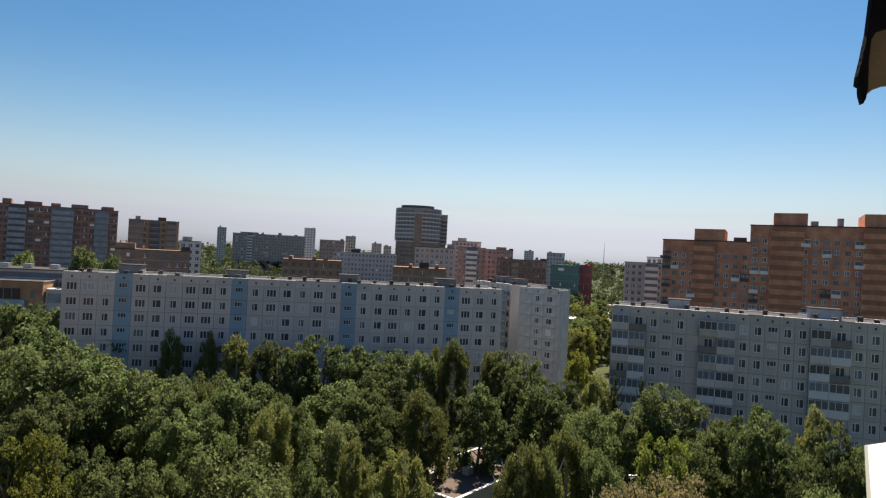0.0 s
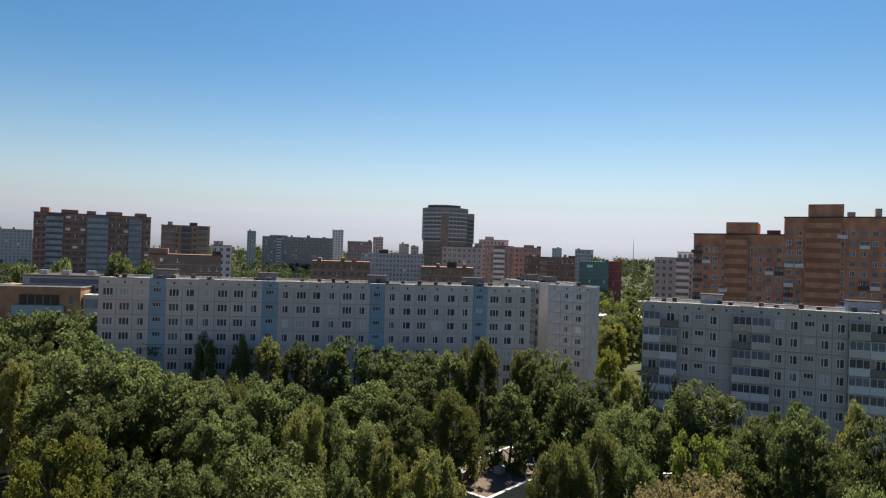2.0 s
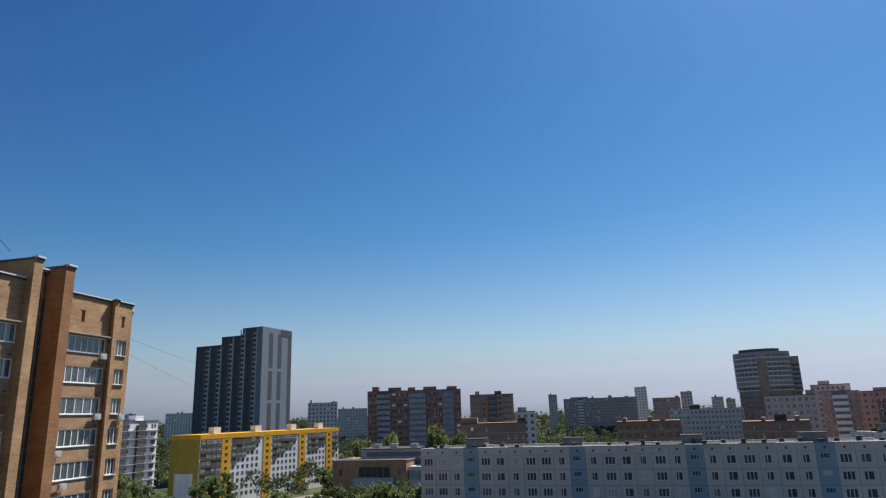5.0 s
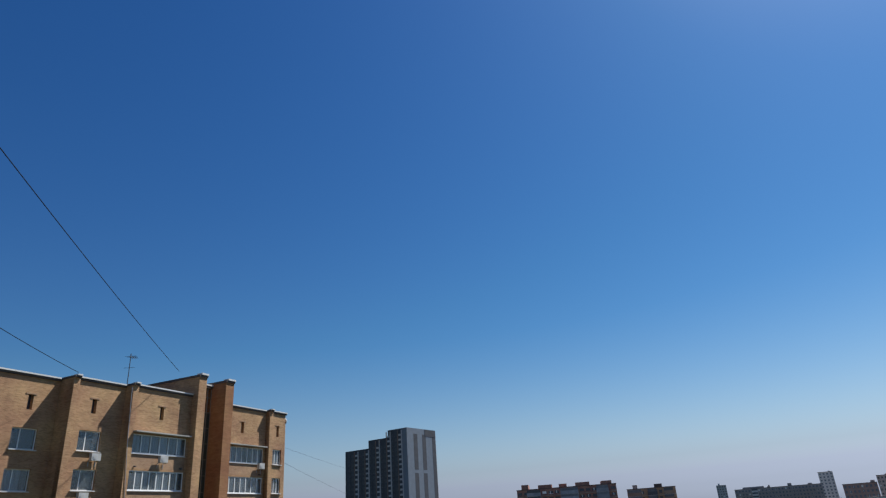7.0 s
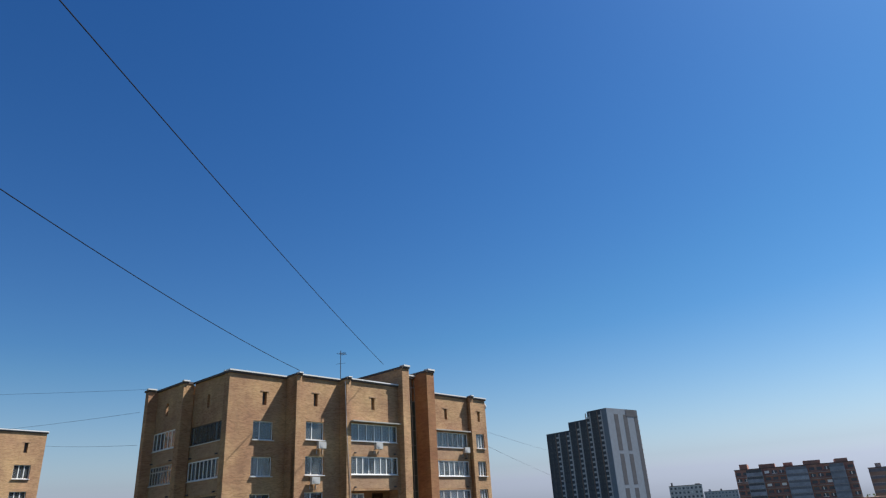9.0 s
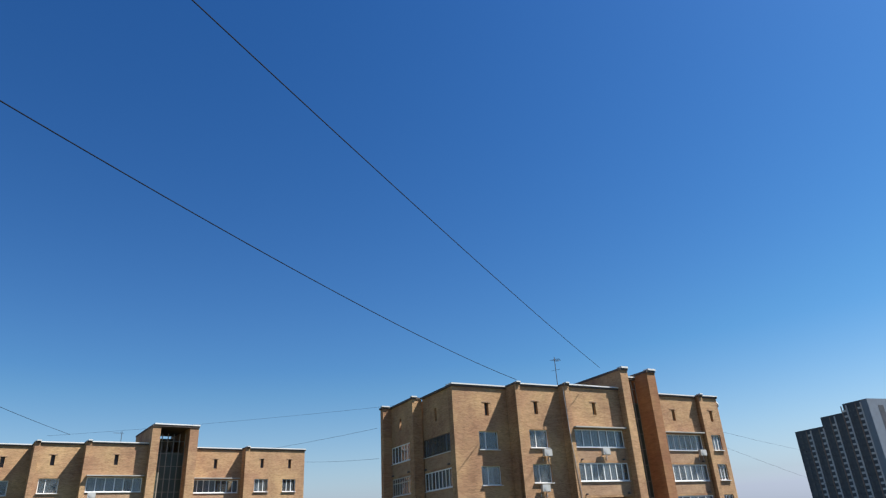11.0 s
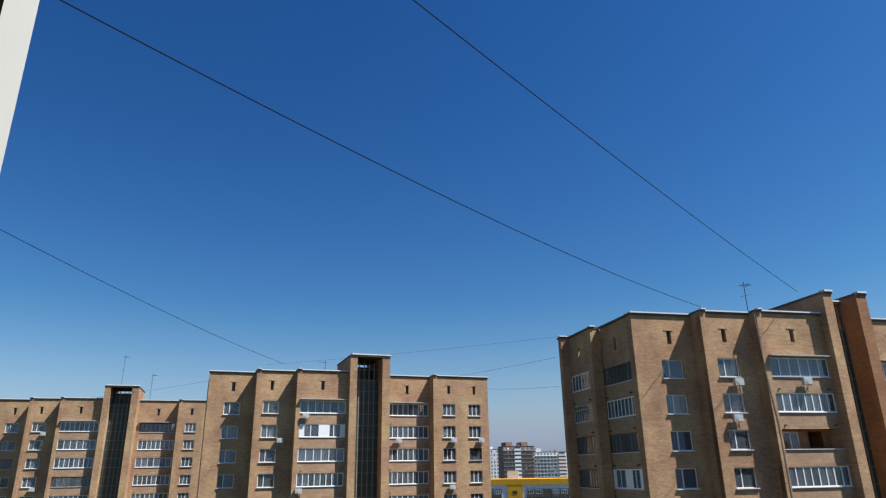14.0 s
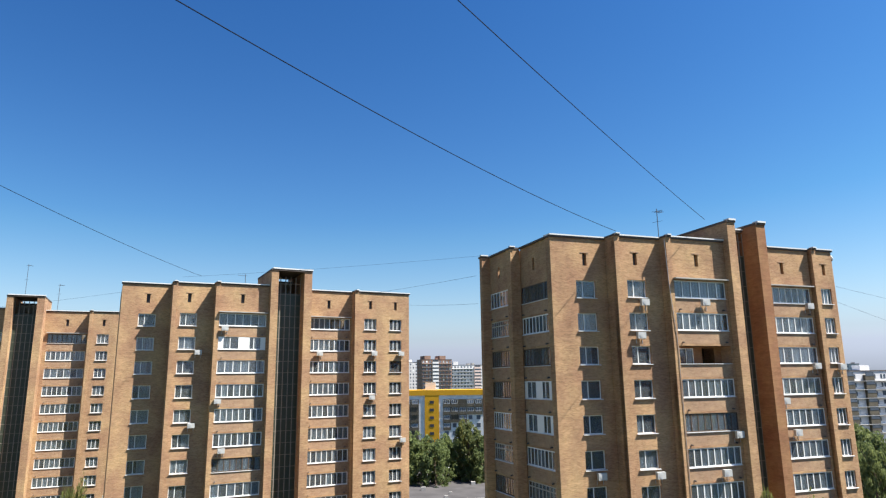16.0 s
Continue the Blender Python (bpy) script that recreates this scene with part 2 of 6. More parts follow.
# ---- mesh tools ----
class Form:
    """Collects boxes and faces for one mesh."""

    def __init__(self):
        self.v, self.f = [], []

    def box(self, x0, x1, y0, y1, z0, z1):
        k = len(self.v)
        self.v += [(x0, y0, z0), (x1, y0, z0), (x1, y1, z0), (x0, y1, z0), (x0, y0, z1), (x1, y0, z1), (x1, y1, z1), (x0, y1, z1)]
        self.f += [tuple(k + i for i in q) for q in ((0, 3, 2, 1), (4, 5, 6, 7), (0, 1, 5, 4), (1, 2, 6, 5), (2, 3, 7, 6), (3, 0, 4, 7))]
        return self

    def lattice(self, xs, zs, solid, y0, y1):
        """One connected slab in the xz plane, with a cell left out wherever solid(i, j) is false."""
        nx, nz, k = len(xs), len(zs), len(self.v)
        used = {}

        def vert(i, j, b):
            if (i, j, b) not in used:
                used[i, j, b] = len(self.v)
                self.v.append((xs[i], (y0, y1)[b], zs[j]))
            return used[i, j, b]

        on = {(i, j) for i in range(nx - 1) for j in range(nz - 1) if solid(i, j)}
        for i, j in on:
            self.f.append((vert(i, j, 0), vert(i + 1, j, 0), vert(i + 1, j + 1, 0), vert(i, j + 1, 0)))
            self.f.append((vert(i, j, 1), vert(i, j + 1, 1), vert(i + 1, j + 1, 1), vert(i + 1, j, 1)))
            for di, dj, a, c in ((-1, 0, (i, j + 1), (i, j)), (1, 0, (i + 1, j), (i + 1, j + 1)), (0, -1, (i, j), (i + 1, j)), (0, 1, (i + 1, j + 1), (i, j + 1))):
                if (i + di, j + dj) not in on:
                    self.f.append((vert(*a, 0), vert(*a, 1), vert(*c, 1), vert(*c, 0)))
        return self

    def prism(self, base, z0, z1):
        """An upright prism over a counter-clockwise outline."""
        k, n = len(self.v), len(base)
        self.v += [(x, y, z0) for x, y in base] + [(x, y, z1) for x, y in base]
        self.f += [tuple(k + n - 1 - i for i in range(n)), tuple(k + n + i for i in range(n))]
        self.f += [(k + i, k + (i + 1) % n, k + n + (i + 1) % n, k + n + i) for i in range(n)]
        return self

    def tube(self, points, radii, sides=8):
        """A tapered tube along points."""
        k = len(self.v)
        pts = [Vector(p) for p in points]
        for i, p in enumerate(pts):
            d = (pts[min(i + 1, len(pts) - 1)] - pts[max(i - 1, 0)]).normalized()
            a = d.orthogonal().normalized()
            b = d.cross(a)
            r = radii[i] if hasattr(radii, "__len__") else radii
            self.v += [tuple(p + (a * math.cos(s) + b * math.sin(s)) * r) for s in (2 * math.pi * j / sides for j in range(sides))]
        for i in range(len(pts) - 1):
            for j in range(sides):
                q = k + i * sides
                self.f.append((q + j, q + (j + 1) % sides, q + sides + (j + 1) % sides, q + sides + j))
        self.f += [tuple(k + sides - 1 - j for j in range(sides)), tuple(k + (len(pts) - 1) * sides + j for j in range(sides))]
        return self

    def quads(self, q):
        k = len(self.v)
        self.v += [tuple(p) for p in q.reshape(-1, 3).tolist()]
        self.f += [tuple(range(k + 4 * i, k + 4 * i + 4)) for i in range(len(q))]
        return self

    def mesh(self, name, material):
        me = bpy.data.meshes.new(name)
        me.from_pydata(self.v, [], self.f)
        me.materials.append(material)
        me.update()
        return me


def part(name, form, material, parent, label="", at=(0, 0, 0), turn=0.0, kind=""):
    """One mesh object under a thing or part; form is a Form or a mesh to share."""
    me = form if isinstance(form, bpy.types.Mesh) else form.mesh(name, material)
    ob = new(name, me)
    ob.parent = parent
    ob.location = at
    if turn:
        ob.rotation_euler = (0, 0, radians(turn))
    return tagged(ob, label, kind=kind)


def thing(name, label, category, m=None, group="", kind=""):
    ob = tagged(new(name), label, category, group, kind)
    ob.matrix_world = m or Matrix()
    return ob


SHARED = {}


def shared(key, make):
    if key not in SHARED:
        SHARED[key] = make()
    return SHARED[key]


def frame_form(w, h, bars, d=0.07, t=0.07, rails=()):
    """A window frame round a w x h opening, origin at its lower left, front at y = 0; bars: x of mullions; rails: z of transoms."""
    xs, zs = [0, t], [0, t]
    for x in sorted(bars):
        xs += [x - t / 2, x + t / 2]
    for z in sorted(rails):
        zs += [z - t / 2, z + t / 2]
    xs, zs = xs + [w - t, w], zs + [h - t, h]
    return Form().lattice(xs, zs, lambda i, j: i % 2 == 0 or j % 2 == 0, 0, d)


def pierced(xs, zs, holes, y0, y1):
    """A wall over the given extent with rectangular holes (xa, xb, za, zb), as one connected mesh."""
    gx = sorted({xs[0], xs[1], *[q for h in holes for q in h[:2]]})
    gz = sorted({zs[0], zs[1], *[q for h in holes for q in h[2:]]})

    def solid(i, j):
        x, z = (gx[i] + gx[i + 1]) / 2, (gz[j] + gz[j + 1]) / 2
        return not any(a < x < b and c < z < d for a, b, c, d in holes)
    return Form().lattice(gx, gz, solid, y0, y1)


rng = random.Random(7)

# ---- ground, road ----
g = Form()
g.v = [(-4000, -3000, 0), (4000, -3000, 0), (4000, 4600, 0), (-4000, 4600, 0)]
g.f = [(0, 1, 2, 3)]
tagged(new("ground", g.mesh("ground", GROUND)), "grassy ground with bare earth under the trees", "ground", kind="structure")


def slab(name, outline, z0, z1, material, label, category, kind="structure"):
    return tagged(new(name, Form().prism(outline, z0, z1).mesh(name, material)), label, category, kind=kind)


# ---- brick towers across the yard ----
FLOOR, STOREYS, TOP_LINE = 2.8, 14, 41.3      # TOP_LINE: head of the topmost windows
PARAPET, STAIR_TOP = 45.05, 47.05
U1, U2, U3, U5, U6, U7 = 5.4, 10.1, 16.6, 21.5, 28.0, 35.9
STEPS_A = (0.0, 1.4, 2.2, 2.9, 1.1, 1.5)          # how far each bay stands out: first, second, loggias, stair, loggias, last
STEPS_B = (0.0, 2.3, 3.6, 4.5, 1.5, 2.7)


BAR_GREY = mat("dull_glazing_bar", (0.22, 0.2, 0.17), 0.7, 0.25, 1.5)


def heads():
    return [TOP_LINE - FLOOR * k for k in range(STOREYS)]


def window(parent, x, y, z, w, h, style, r, turn=0.0, name="window"):
    """A glazed window at the lower left corner (x, y, z) of its opening."""
    fm = {"pvc": PVC, "old": OLD_FRAME, "dark": DARK_FRAME}[style]
    bars = [w * 0.36] if style == "pvc" and w > 1.8 else [w * 0.34, w * 0.67]
    fr = part(name, shared(("win", w, h, style), lambda: frame_form(w, h, bars, rails=() if style == "pvc" else (h * 0.72,)).mesh("window", fm)), fm, parent, at=(x, y, z), turn=turn)
    part("pane", shared(("pane", w, h), lambda: Form().box(0.05, w - 0.05, 0.03, 0.045, 0.05, h - 0.05).mesh("pane", GLASS)), GLASS, fr)
    part("sill", shared(("sill", w), lambda: Form().box(-0.06, w + 0.06, -0.27, 0.0, -0.06, -0.002).mesh("sill", WHITE_METAL)), WHITE_METAL, fr)
    k = r.random()
    if k < 0.55:
        a = r.choice((0.45, 0.7, 1.0, 1.0))
        s = r.choice((0.0, 1.0))
        part("curtain", shared(("cur", w, h, a, s), lambda: curtain_form(0.06 + s * (1 - a) * (w - 0.12), (w - 0.12) * a, h).mesh("curtain", CURTAIN)), CURTAIN, fr)
    return fr


def curtain_form(x0, w, h):
    """A hanging curtain with soft folds."""
    f, n = Form(), max(6, int(w / 0.09))
    for i in range(n):
        a, b = x0 + w * i / n, x0 + w * (i + 1) / n
        ya, yb = (0.12 + 0.03 * math.sin(i * 1.7), 0.12 + 0.03 * math.sin((i + 1) * 1.7))
        k = len(f.v)
        f.v += [(a, ya, 0.05), (b, yb, 0.05), (b, yb, h - 0.05), (a, ya, h - 0.05)]
        f.f.append((k, k + 1, k + 2, k + 3))
    return f


def balcony(parent, x0, x1, y, head, style, r, wall):
    """A loggia: brick parapet, slab, back wall and glazing under the head."""
    w, h = x1 - x0, 1.5
    key = (round(w, 2), style)
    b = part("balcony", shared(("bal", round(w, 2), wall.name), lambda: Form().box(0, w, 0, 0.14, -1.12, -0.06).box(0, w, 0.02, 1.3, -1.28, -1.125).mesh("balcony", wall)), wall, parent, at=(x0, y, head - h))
    part("sill", shared(("bsill", round(w, 2)), lambda: Form().box(-0.02, w + 0.02, -0.08, 0.16, -0.055, -0.005).mesh("sill", WHITE_METAL)), WHITE_METAL, b)
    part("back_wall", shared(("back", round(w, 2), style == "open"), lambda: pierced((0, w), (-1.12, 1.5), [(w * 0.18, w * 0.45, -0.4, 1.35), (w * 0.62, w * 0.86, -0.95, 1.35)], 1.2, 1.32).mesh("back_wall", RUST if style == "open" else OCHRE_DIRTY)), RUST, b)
    if style == "open":
        fr = part("inner_window", shared(("iw", round(w, 2)), lambda: frame_form(w * 0.27, 1.75, [w * 0.13]).mesh("inner_window", PVC)), PVC, b, at=(w * 0.18, 1.2, -0.4))
        part("pane", shared(("iwp", round(w, 2)), lambda: Form().box(0.05, w * 0.26, 0.03, 0.05, 0.05, 1.7).mesh("pane", GLASS)), GLASS, b, at=(w * 0.18, 1.2, -0.4))
        return b
    for q in (0.08, 0.92):
        part("drain_spout", shared("spout", lambda: Form().tube([(0, 0, 0), (0, -0.22, -0.03)], 0.06, 6).mesh("drain_spout", DARK_STEEL)), DARK_STEEL, b, at=(w * q, 0.0, -1.0))
    n = {"pvc": 6, "many": 8, "old": 8, "dark": 8, "panel": 4}[style]
    fm = {"pvc": PVC, "many": PVC, "old": OLD_FRAME, "dark": DARK_FRAME, "panel": PVC}[style]
    bars = [w * i / n for i in range(1, n)]
    part("glazing_frame", shared(("gl",) + key, lambda: frame_form(w, h, bars, t=0.085, rails=(h * 0.7,) if style == "old" else ()).mesh("glazing_frame", fm)), fm, b, at=(0, 0.02, 0))
    part("pane", shared(("glp", round(w, 2)), lambda: Form().box(0.04, w - 0.04, 0.045, 0.06, 0.04, h - 0.04).mesh("pane", GLASS)), GLASS, b)
    if style == "panel":
        part("white_panel", shared(("wp", round(w, 2)), lambda: Form().box(0, w * 0.24, -0.01, 0.018, 0, h).mesh("white_panel", PVC)), PVC, b, at=(w * 0.42, 0, 0))
        for q in (0.0, 0.89):
            part("white_panel", shared(("wpn", round(w, 2)), lambda: Form().box(0, w * 0.11, -0.01, 0.018, 0, h).mesh("white_panel", PVC)), PVC, b, at=(w * q, 0, 0))
    for i in range(n):
        if r.random() < 0.68:
            part("curtain", shared(("bc", round(w / n, 3)), lambda: curtain_form(0.03, w / n - 0.06, h).mesh("curtain", CURTAIN)), CURTAIN, b, at=(w * i / n, 0.06, 0))
    return b


def brick_tower(m, label, seed, open_row=None, panel_row=None, flank=True, first=2.0, second=0.95, end=7.9, steps=STEPS_A, drop_top=0.0, dark_rows=((), ())):
    """dark_rows: storeys from the top whose loggia has dark glazing, for each loggia column."""
    N1, N2, N3, N4, N5, N6 = steps
    U5, U6, PIER = (20.75, 27.75, 0.95) if flank else (21.5, 28.0, 0.9)
    PARAPET, STAIR_TOP = 45.05 - drop_top, 47.05 - drop_top - (0.25 if flank else 0.0)
    r = random.Random(seed)
    b = thing("apartment_tower", label, "building", m, group="brick apartment towers")
    TECH = 42.25
    # window bays: (from, to, front, window columns)
    U7 = U6 + end
    bays = [(0.0, U1, N1, [(first, first + 1.9)]), (U1, U2, N2, [(U1 + second, U1 + second + 1.9)]),
            (U6, U7, N6, [(U6 + 1.35, U6 + 3.1), (U6 + 5.0, U6 + 6.75)] if end > 5 else [(U6 + 0.75, U6 + 2.1)])]
    for x0, x1, n, cols in bays:
        holes = [(a, c, h - 1.5, h) for a, c in cols for h in heads()]
        holes += [(sum(c) / 2 - 0.2, sum(c) / 2 + 0.2, TECH + 0.35, TECH + 1.45) for c in cols]
        part("wall", pierced((x0, x1), (0, PARAPET), holes, -n, -n + 0.4), OCHRE, b, "ochre brick wall")
        for c in cols:
            part("attic_slit", shared("slit", lambda: Form().box(-0.2, 0.2, 0.3, 0.34, 0, 1.1).mesh("attic_slit", DARK_STEEL)), DARK_STEEL, b, at=(sum(c) / 2, -n, TECH + 0.35))
            part("lintel", shared("lint", lambda: Form().box(-0.42, 0.42, -0.035, -0.002, 0.0, 0.09).mesh("lintel", OCHRE_DIRTY)), CONCRETE, b, at=(sum(c) / 2, -n, TECH + 1.45))
        for a, c in cols:
            for k, h in enumerate(heads()):
                if k < 11:
                    window(b, a, -n + 0.14, h - 1.5, c - a, 1.5, r.choice(("pvc",) * 11 + ("dark",)), r)
    # loggia bays
    for side, (x0, x1, n) in enumerate(((U2, U3 - 0.15, N3), (U5 + 0.1, U6, N5))):
        pil, mid = 0.55, (x0 + x1) / 2
        part("wall", pierced((x0, x1), (0, PARAPET), [(mid - 0.2, mid + 0.2, TECH + 0.35, TECH + 1.45)] + [(x0 + pil, x1 - 0.25, h - 1.5 - 1.13, h) for h in heads()[:11]], -n, -n + 0.4), OCHRE, b, "ochre brick wall")
        part("attic_slit", shared("slit", None), DARK_STEEL, b, at=(mid, -n, TECH + 0.35))
        part("lintel", shared("lint", None), CONCRETE, b, at=(mid, -n, TECH + 1.45))
        part("canopy", Form().box(x0 + pil - 0.1, x1 - 0.15, -n - 0.5, -n - 0.002, TOP_LINE + 0.1, TOP_LINE + 0.2), CONCRETE, b, "thin slab canopy over the top loggia")
        for xa, xb in ((x0 + pil - 0.3, x0 + pil), (x1 - 0.25, x1 - 0.05)):
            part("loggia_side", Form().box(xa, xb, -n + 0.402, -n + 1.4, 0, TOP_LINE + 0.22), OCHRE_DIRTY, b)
        for k, h in enumerate(heads()):
            st = "dark" if k in dark_rows[side] else r.choice(("pvc", "many", "many", "many"))
            if n == N3 and k == open_row:
                st = "open"
            if n == N3 and k == panel_row:
                st = "panel"
            if k < 11:
                balcony(b, x0 + pil, x1 - 0.25, -n + 0.03, h, st, r, OCHRE_DIRTY)
    # returns between the steps of the front
    for x, na, nb in ((U1, N1, N2), (U2, N2, N3), (U6, N5, N6)):
        part("pier", Form().box(x, x + 0.5, -nb - 0.12, -na - 0.002 if na > 0 else 0.4, 0, PARAPET + 0.12), OCHRE, b, "projecting brick pier")
    for q in ((0.37 if flank else 0.0, 0.76 if flank else 0.4, 0.402, 13.0), (U7 - 0.4, U7, -N6 + 0.402, 13.0), (0.402, U7 - 0.402, 12.6, 13.0)):
        part("wall", Form().box(*q, 0, PARAPET), OCHRE, b)
    # stair shaft
    s = Form()
    s.box(U3 - 0.15, U3 + 0.75, -N4, 4.0, 0, STAIR_TOP)
    part("stair_pier", s, OCHRE, b, "tall ochre brick pier beside the stair glazing")
    s = Form().box(U5 - PIER, U5 + 0.1, -N4, 4.0, 0, STAIR_TOP)
    part("stair_pier", s, RUST if flank else OCHRE, b, "tall rust-coloured pier beside the stair glazing")
    part("stair_back", Form().box(U3 + 0.75, U5 - PIER, 2.2, 2.4, 0, STAIR_TOP - 0.65), CONCRETE, b)
    gl, xs = Form(), [U3 + 0.75 + (U5 - U3 - (0.75 + PIER)) * i / 5 for i in range(6)]
    for x in xs:
        gl.box(x - 0.05, x + 0.05, -N4 + 1.75, -N4 + 1.83, 0, STAIR_TOP - 0.5)
    for k in range(33):
        gl.box(xs[0], xs[-1], -N4 + 1.76, -N4 + 1.82, 1.4 * k + 0.6, 1.4 * k + 0.66)
    part("stair_glazing_bar", gl, BAR_GREY, b, "dull steel glazing bars")
    part("stair_pane", Form().box(xs[0], xs[-1], -N4 + 1.78, -N4 + 1.8, 0, STAIR_TOP - 2.6), STAIR_GLASS, b, "dusty green stair glazing")
    fl = Form()
    for h in heads():
        fl.box(xs[0], xs[-1], -N4 + 1.9, 2.2, h - 2.2, h - 2.0)
    part("stair_landing", fl, CONCRETE, b)
    # Solid dark blocks stand in for the unlit rooms behind the panes.
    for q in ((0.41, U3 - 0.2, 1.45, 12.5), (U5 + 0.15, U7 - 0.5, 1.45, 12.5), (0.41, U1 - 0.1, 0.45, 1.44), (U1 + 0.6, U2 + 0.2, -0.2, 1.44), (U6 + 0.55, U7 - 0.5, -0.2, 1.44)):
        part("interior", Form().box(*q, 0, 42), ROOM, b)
    # copings: dark fascia with a white tin cap
    def fascia(*q):
        part("fascia", Form().box(*q), DARK_FASCIA, b, "dark fascia under the coping")

    def coping(*q):
        part("coping", Form().box(*q), WHITE_METAL, b, "white tin coping")

    runs = [(-0.1, U1 - 0.02, N1), (U1 + 0.52, U2 - 0.02, N2), (U2 + 0.52, U3 - 0.16, N3), (U5 + 0.12, U6 - 0.02, N5), (U6 + 0.52, U7 + 0.12, N6)]
    for x0, x1, n in runs:
        fascia(x0, x1, -n - 0.1, -n + 0.5, PARAPET + 0.002, PARAPET + 0.16)
        coping(x0, x1, -n - 0.16, -n + 0.55, PARAPET + 0.162, PARAPET + 0.27)
    for x, n0, n1 in ((U1, N2, N1), (U2, N3, N2), (U6, N6, N5)):
        fascia(x - 0.06, x + 0.5, -n0 - 0.26, -n1 + 0.5, PARAPET + 0.122, PARAPET + 0.28)
        coping(x + 0.1, x + 0.51, -n0 - 0.32, -n0 + 0.2, PARAPET + 0.282, PARAPET + 0.38)
    for x0, x1 in ((U3 - 0.2, U3 + 0.8), (U5 - (PIER + 0.05), U5 + 0.15)):
        fascia(x0, x1, -N4 - 0.08, 4.05, STAIR_TOP + 0.002, STAIR_TOP + 0.2)
        coping(x0 + 0.2, x1 + 0.02, -N4 - 0.14, -N4 + 0.5, STAIR_TOP + 0.202, STAIR_TOP + 0.36)
    drop, fore = (0.4, 1.6) if flank else (0.0, -0.08)
    fascia(U3 + 0.802, U5 - (PIER + 0.052), -N4 + fore, 2.4, STAIR_TOP - drop + 0.002, STAIR_TOP - drop + 0.2)
    coping(U3 + 0.822, U5 - (PIER - 0.148), -N4 + fore - 0.05, -N4 + fore + 0.5, STAIR_TOP - drop + 0.202, STAIR_TOP - drop + 0.34)
    part("roof", Form().box(0.4, U7 - 0.4, 0.5, 12.6, PARAPET - 1.2, PARAPET - 1.0).box(U3 + 0.75, U5 - PIER, 1.7, 4.0, STAIR_TOP - 0.6, STAIR_TOP - 0.4), ROOFING, b)
    return b


def side_flank(b, seed):
    """The loggia flank of the first tower, on the side where x is negative."""
    r = random.Random(seed)
    PARAPET = 44.95
    for q in ((-0.02, 0.36, 0.402, 0.75), (-0.95, -0.002, 5.75, 6.55), (-1.75, -0.002, 10.6, 11.2)):
        part("side_pier", Form().box(*q, 0, PARAPET), OCHRE, b, "ochre brick side pier")
    for y0, y1, x in ((0.75, 5.75, 0.06), (6.55, 10.6, -0.88)):
        d = y1 - y0
        part("side_wall", pierced((0, d), (0, PARAPET), [(d / 2 - 0.2, d / 2 + 0.2, 42.6, 43.7)] + [(0.002, d - 0.002, h - 2.63, h) for h in heads()[:10]], 0, 0.3), OCHRE, b, "ochre brick flank with loggias", at=(x, y1, 0), turn=-90)
    near = ("dark", "many", "dark", "panel", "panel", "many", "old", "dark", "pvc", "old")
    away = ("pvc", "old", "dark", "dark", "many", "old", "dark", "old", "many", "dark")
    for y0, y1, x, style in ((0.75, 5.75, 0.06, near), (6.55, 10.6, -0.88, away)):
        for k, h in enumerate(heads()[:10]):
            bb = balcony(b, 0.0, y1 - y0, 0.0, h, style[k], r, OCHRE_DIRTY)
            bb.rotation_euler = (0, 0, radians(-90))
            bb.location = (x, y1, h - 1.5)
    for q in ((-0.12, 0.4, 0.52, 5.7), (-1.05, -0.11, 5.702, 10.55), (-1.85, -0.11, 10.552, 11.3)):
        part("side_fascia", Form().box(*q, PARAPET + 0.004, PARAPET + 0.17), DARK_FASCIA, b)
    for q in ((-1.05, -0.5, 5.6, 5.95), (-1.9, -1.1, 10.45, 10.8), (-0.14, 0.4, 0.56, 0.8)):
        part("side_coping", Form().box(*q, PARAPET + 0.172, PARAPET + 0.28), WHITE_METAL, b)


tower_a = brick_tower(pose(-52.8, 13.37, -0.04, 0, 0, 90 + 15.2), "ochre brick apartment tower with loggias and a rust stair pier", 11, open_row=2, first=2.35, second=1.1, end=2.65, drop_top=0.1, dark_rows=((4,), ()))
side_flank(tower_a, 5)


def chamfer(b):
    """The canted end bay of the first tower, with narrow-looking windows."""
    r = random.Random(3)
    h = part("canted_wall", pierced((0, 3.4), (0, PARAPET - 0.4), [(0.9, 2.5, q - 1.5, q) for q in heads()[:11]], 0, 0.4), OCHRE, b, at=(30.4 + 0.002, -STEPS_A[5] + 0.35, 0), turn=CANT)
    for q in heads()[:11]:
        fr = part("window", shared(("win", 1.6, 1.5, "pvc"), lambda: frame_form(1.6, 1.5, [0.58]).mesh("window", PVC)), PVC, h, at=(0.9, 0.14, q - 1.5))
        part("pane", shared(("pane", 1.6, 1.5), lambda: Form().box(0.05, 1.55, 0.03, 0.045, 0.05, 1.45).mesh("pane", GLASS)), GLASS, h, at=(0.9, 0.14, q - 1.5))
    part("canted_fascia", Form().box(-0.05, 3.5, -0.1, 0.5, PARAPET - 0.398, PARAPET - 0.2), DARK_FASCIA, h)
    part("canted_coping", Form().box(-0.05, 3.5, -0.15, 0.5, PARAPET - 0.198, PARAPET - 0.05), WHITE_METAL, h)


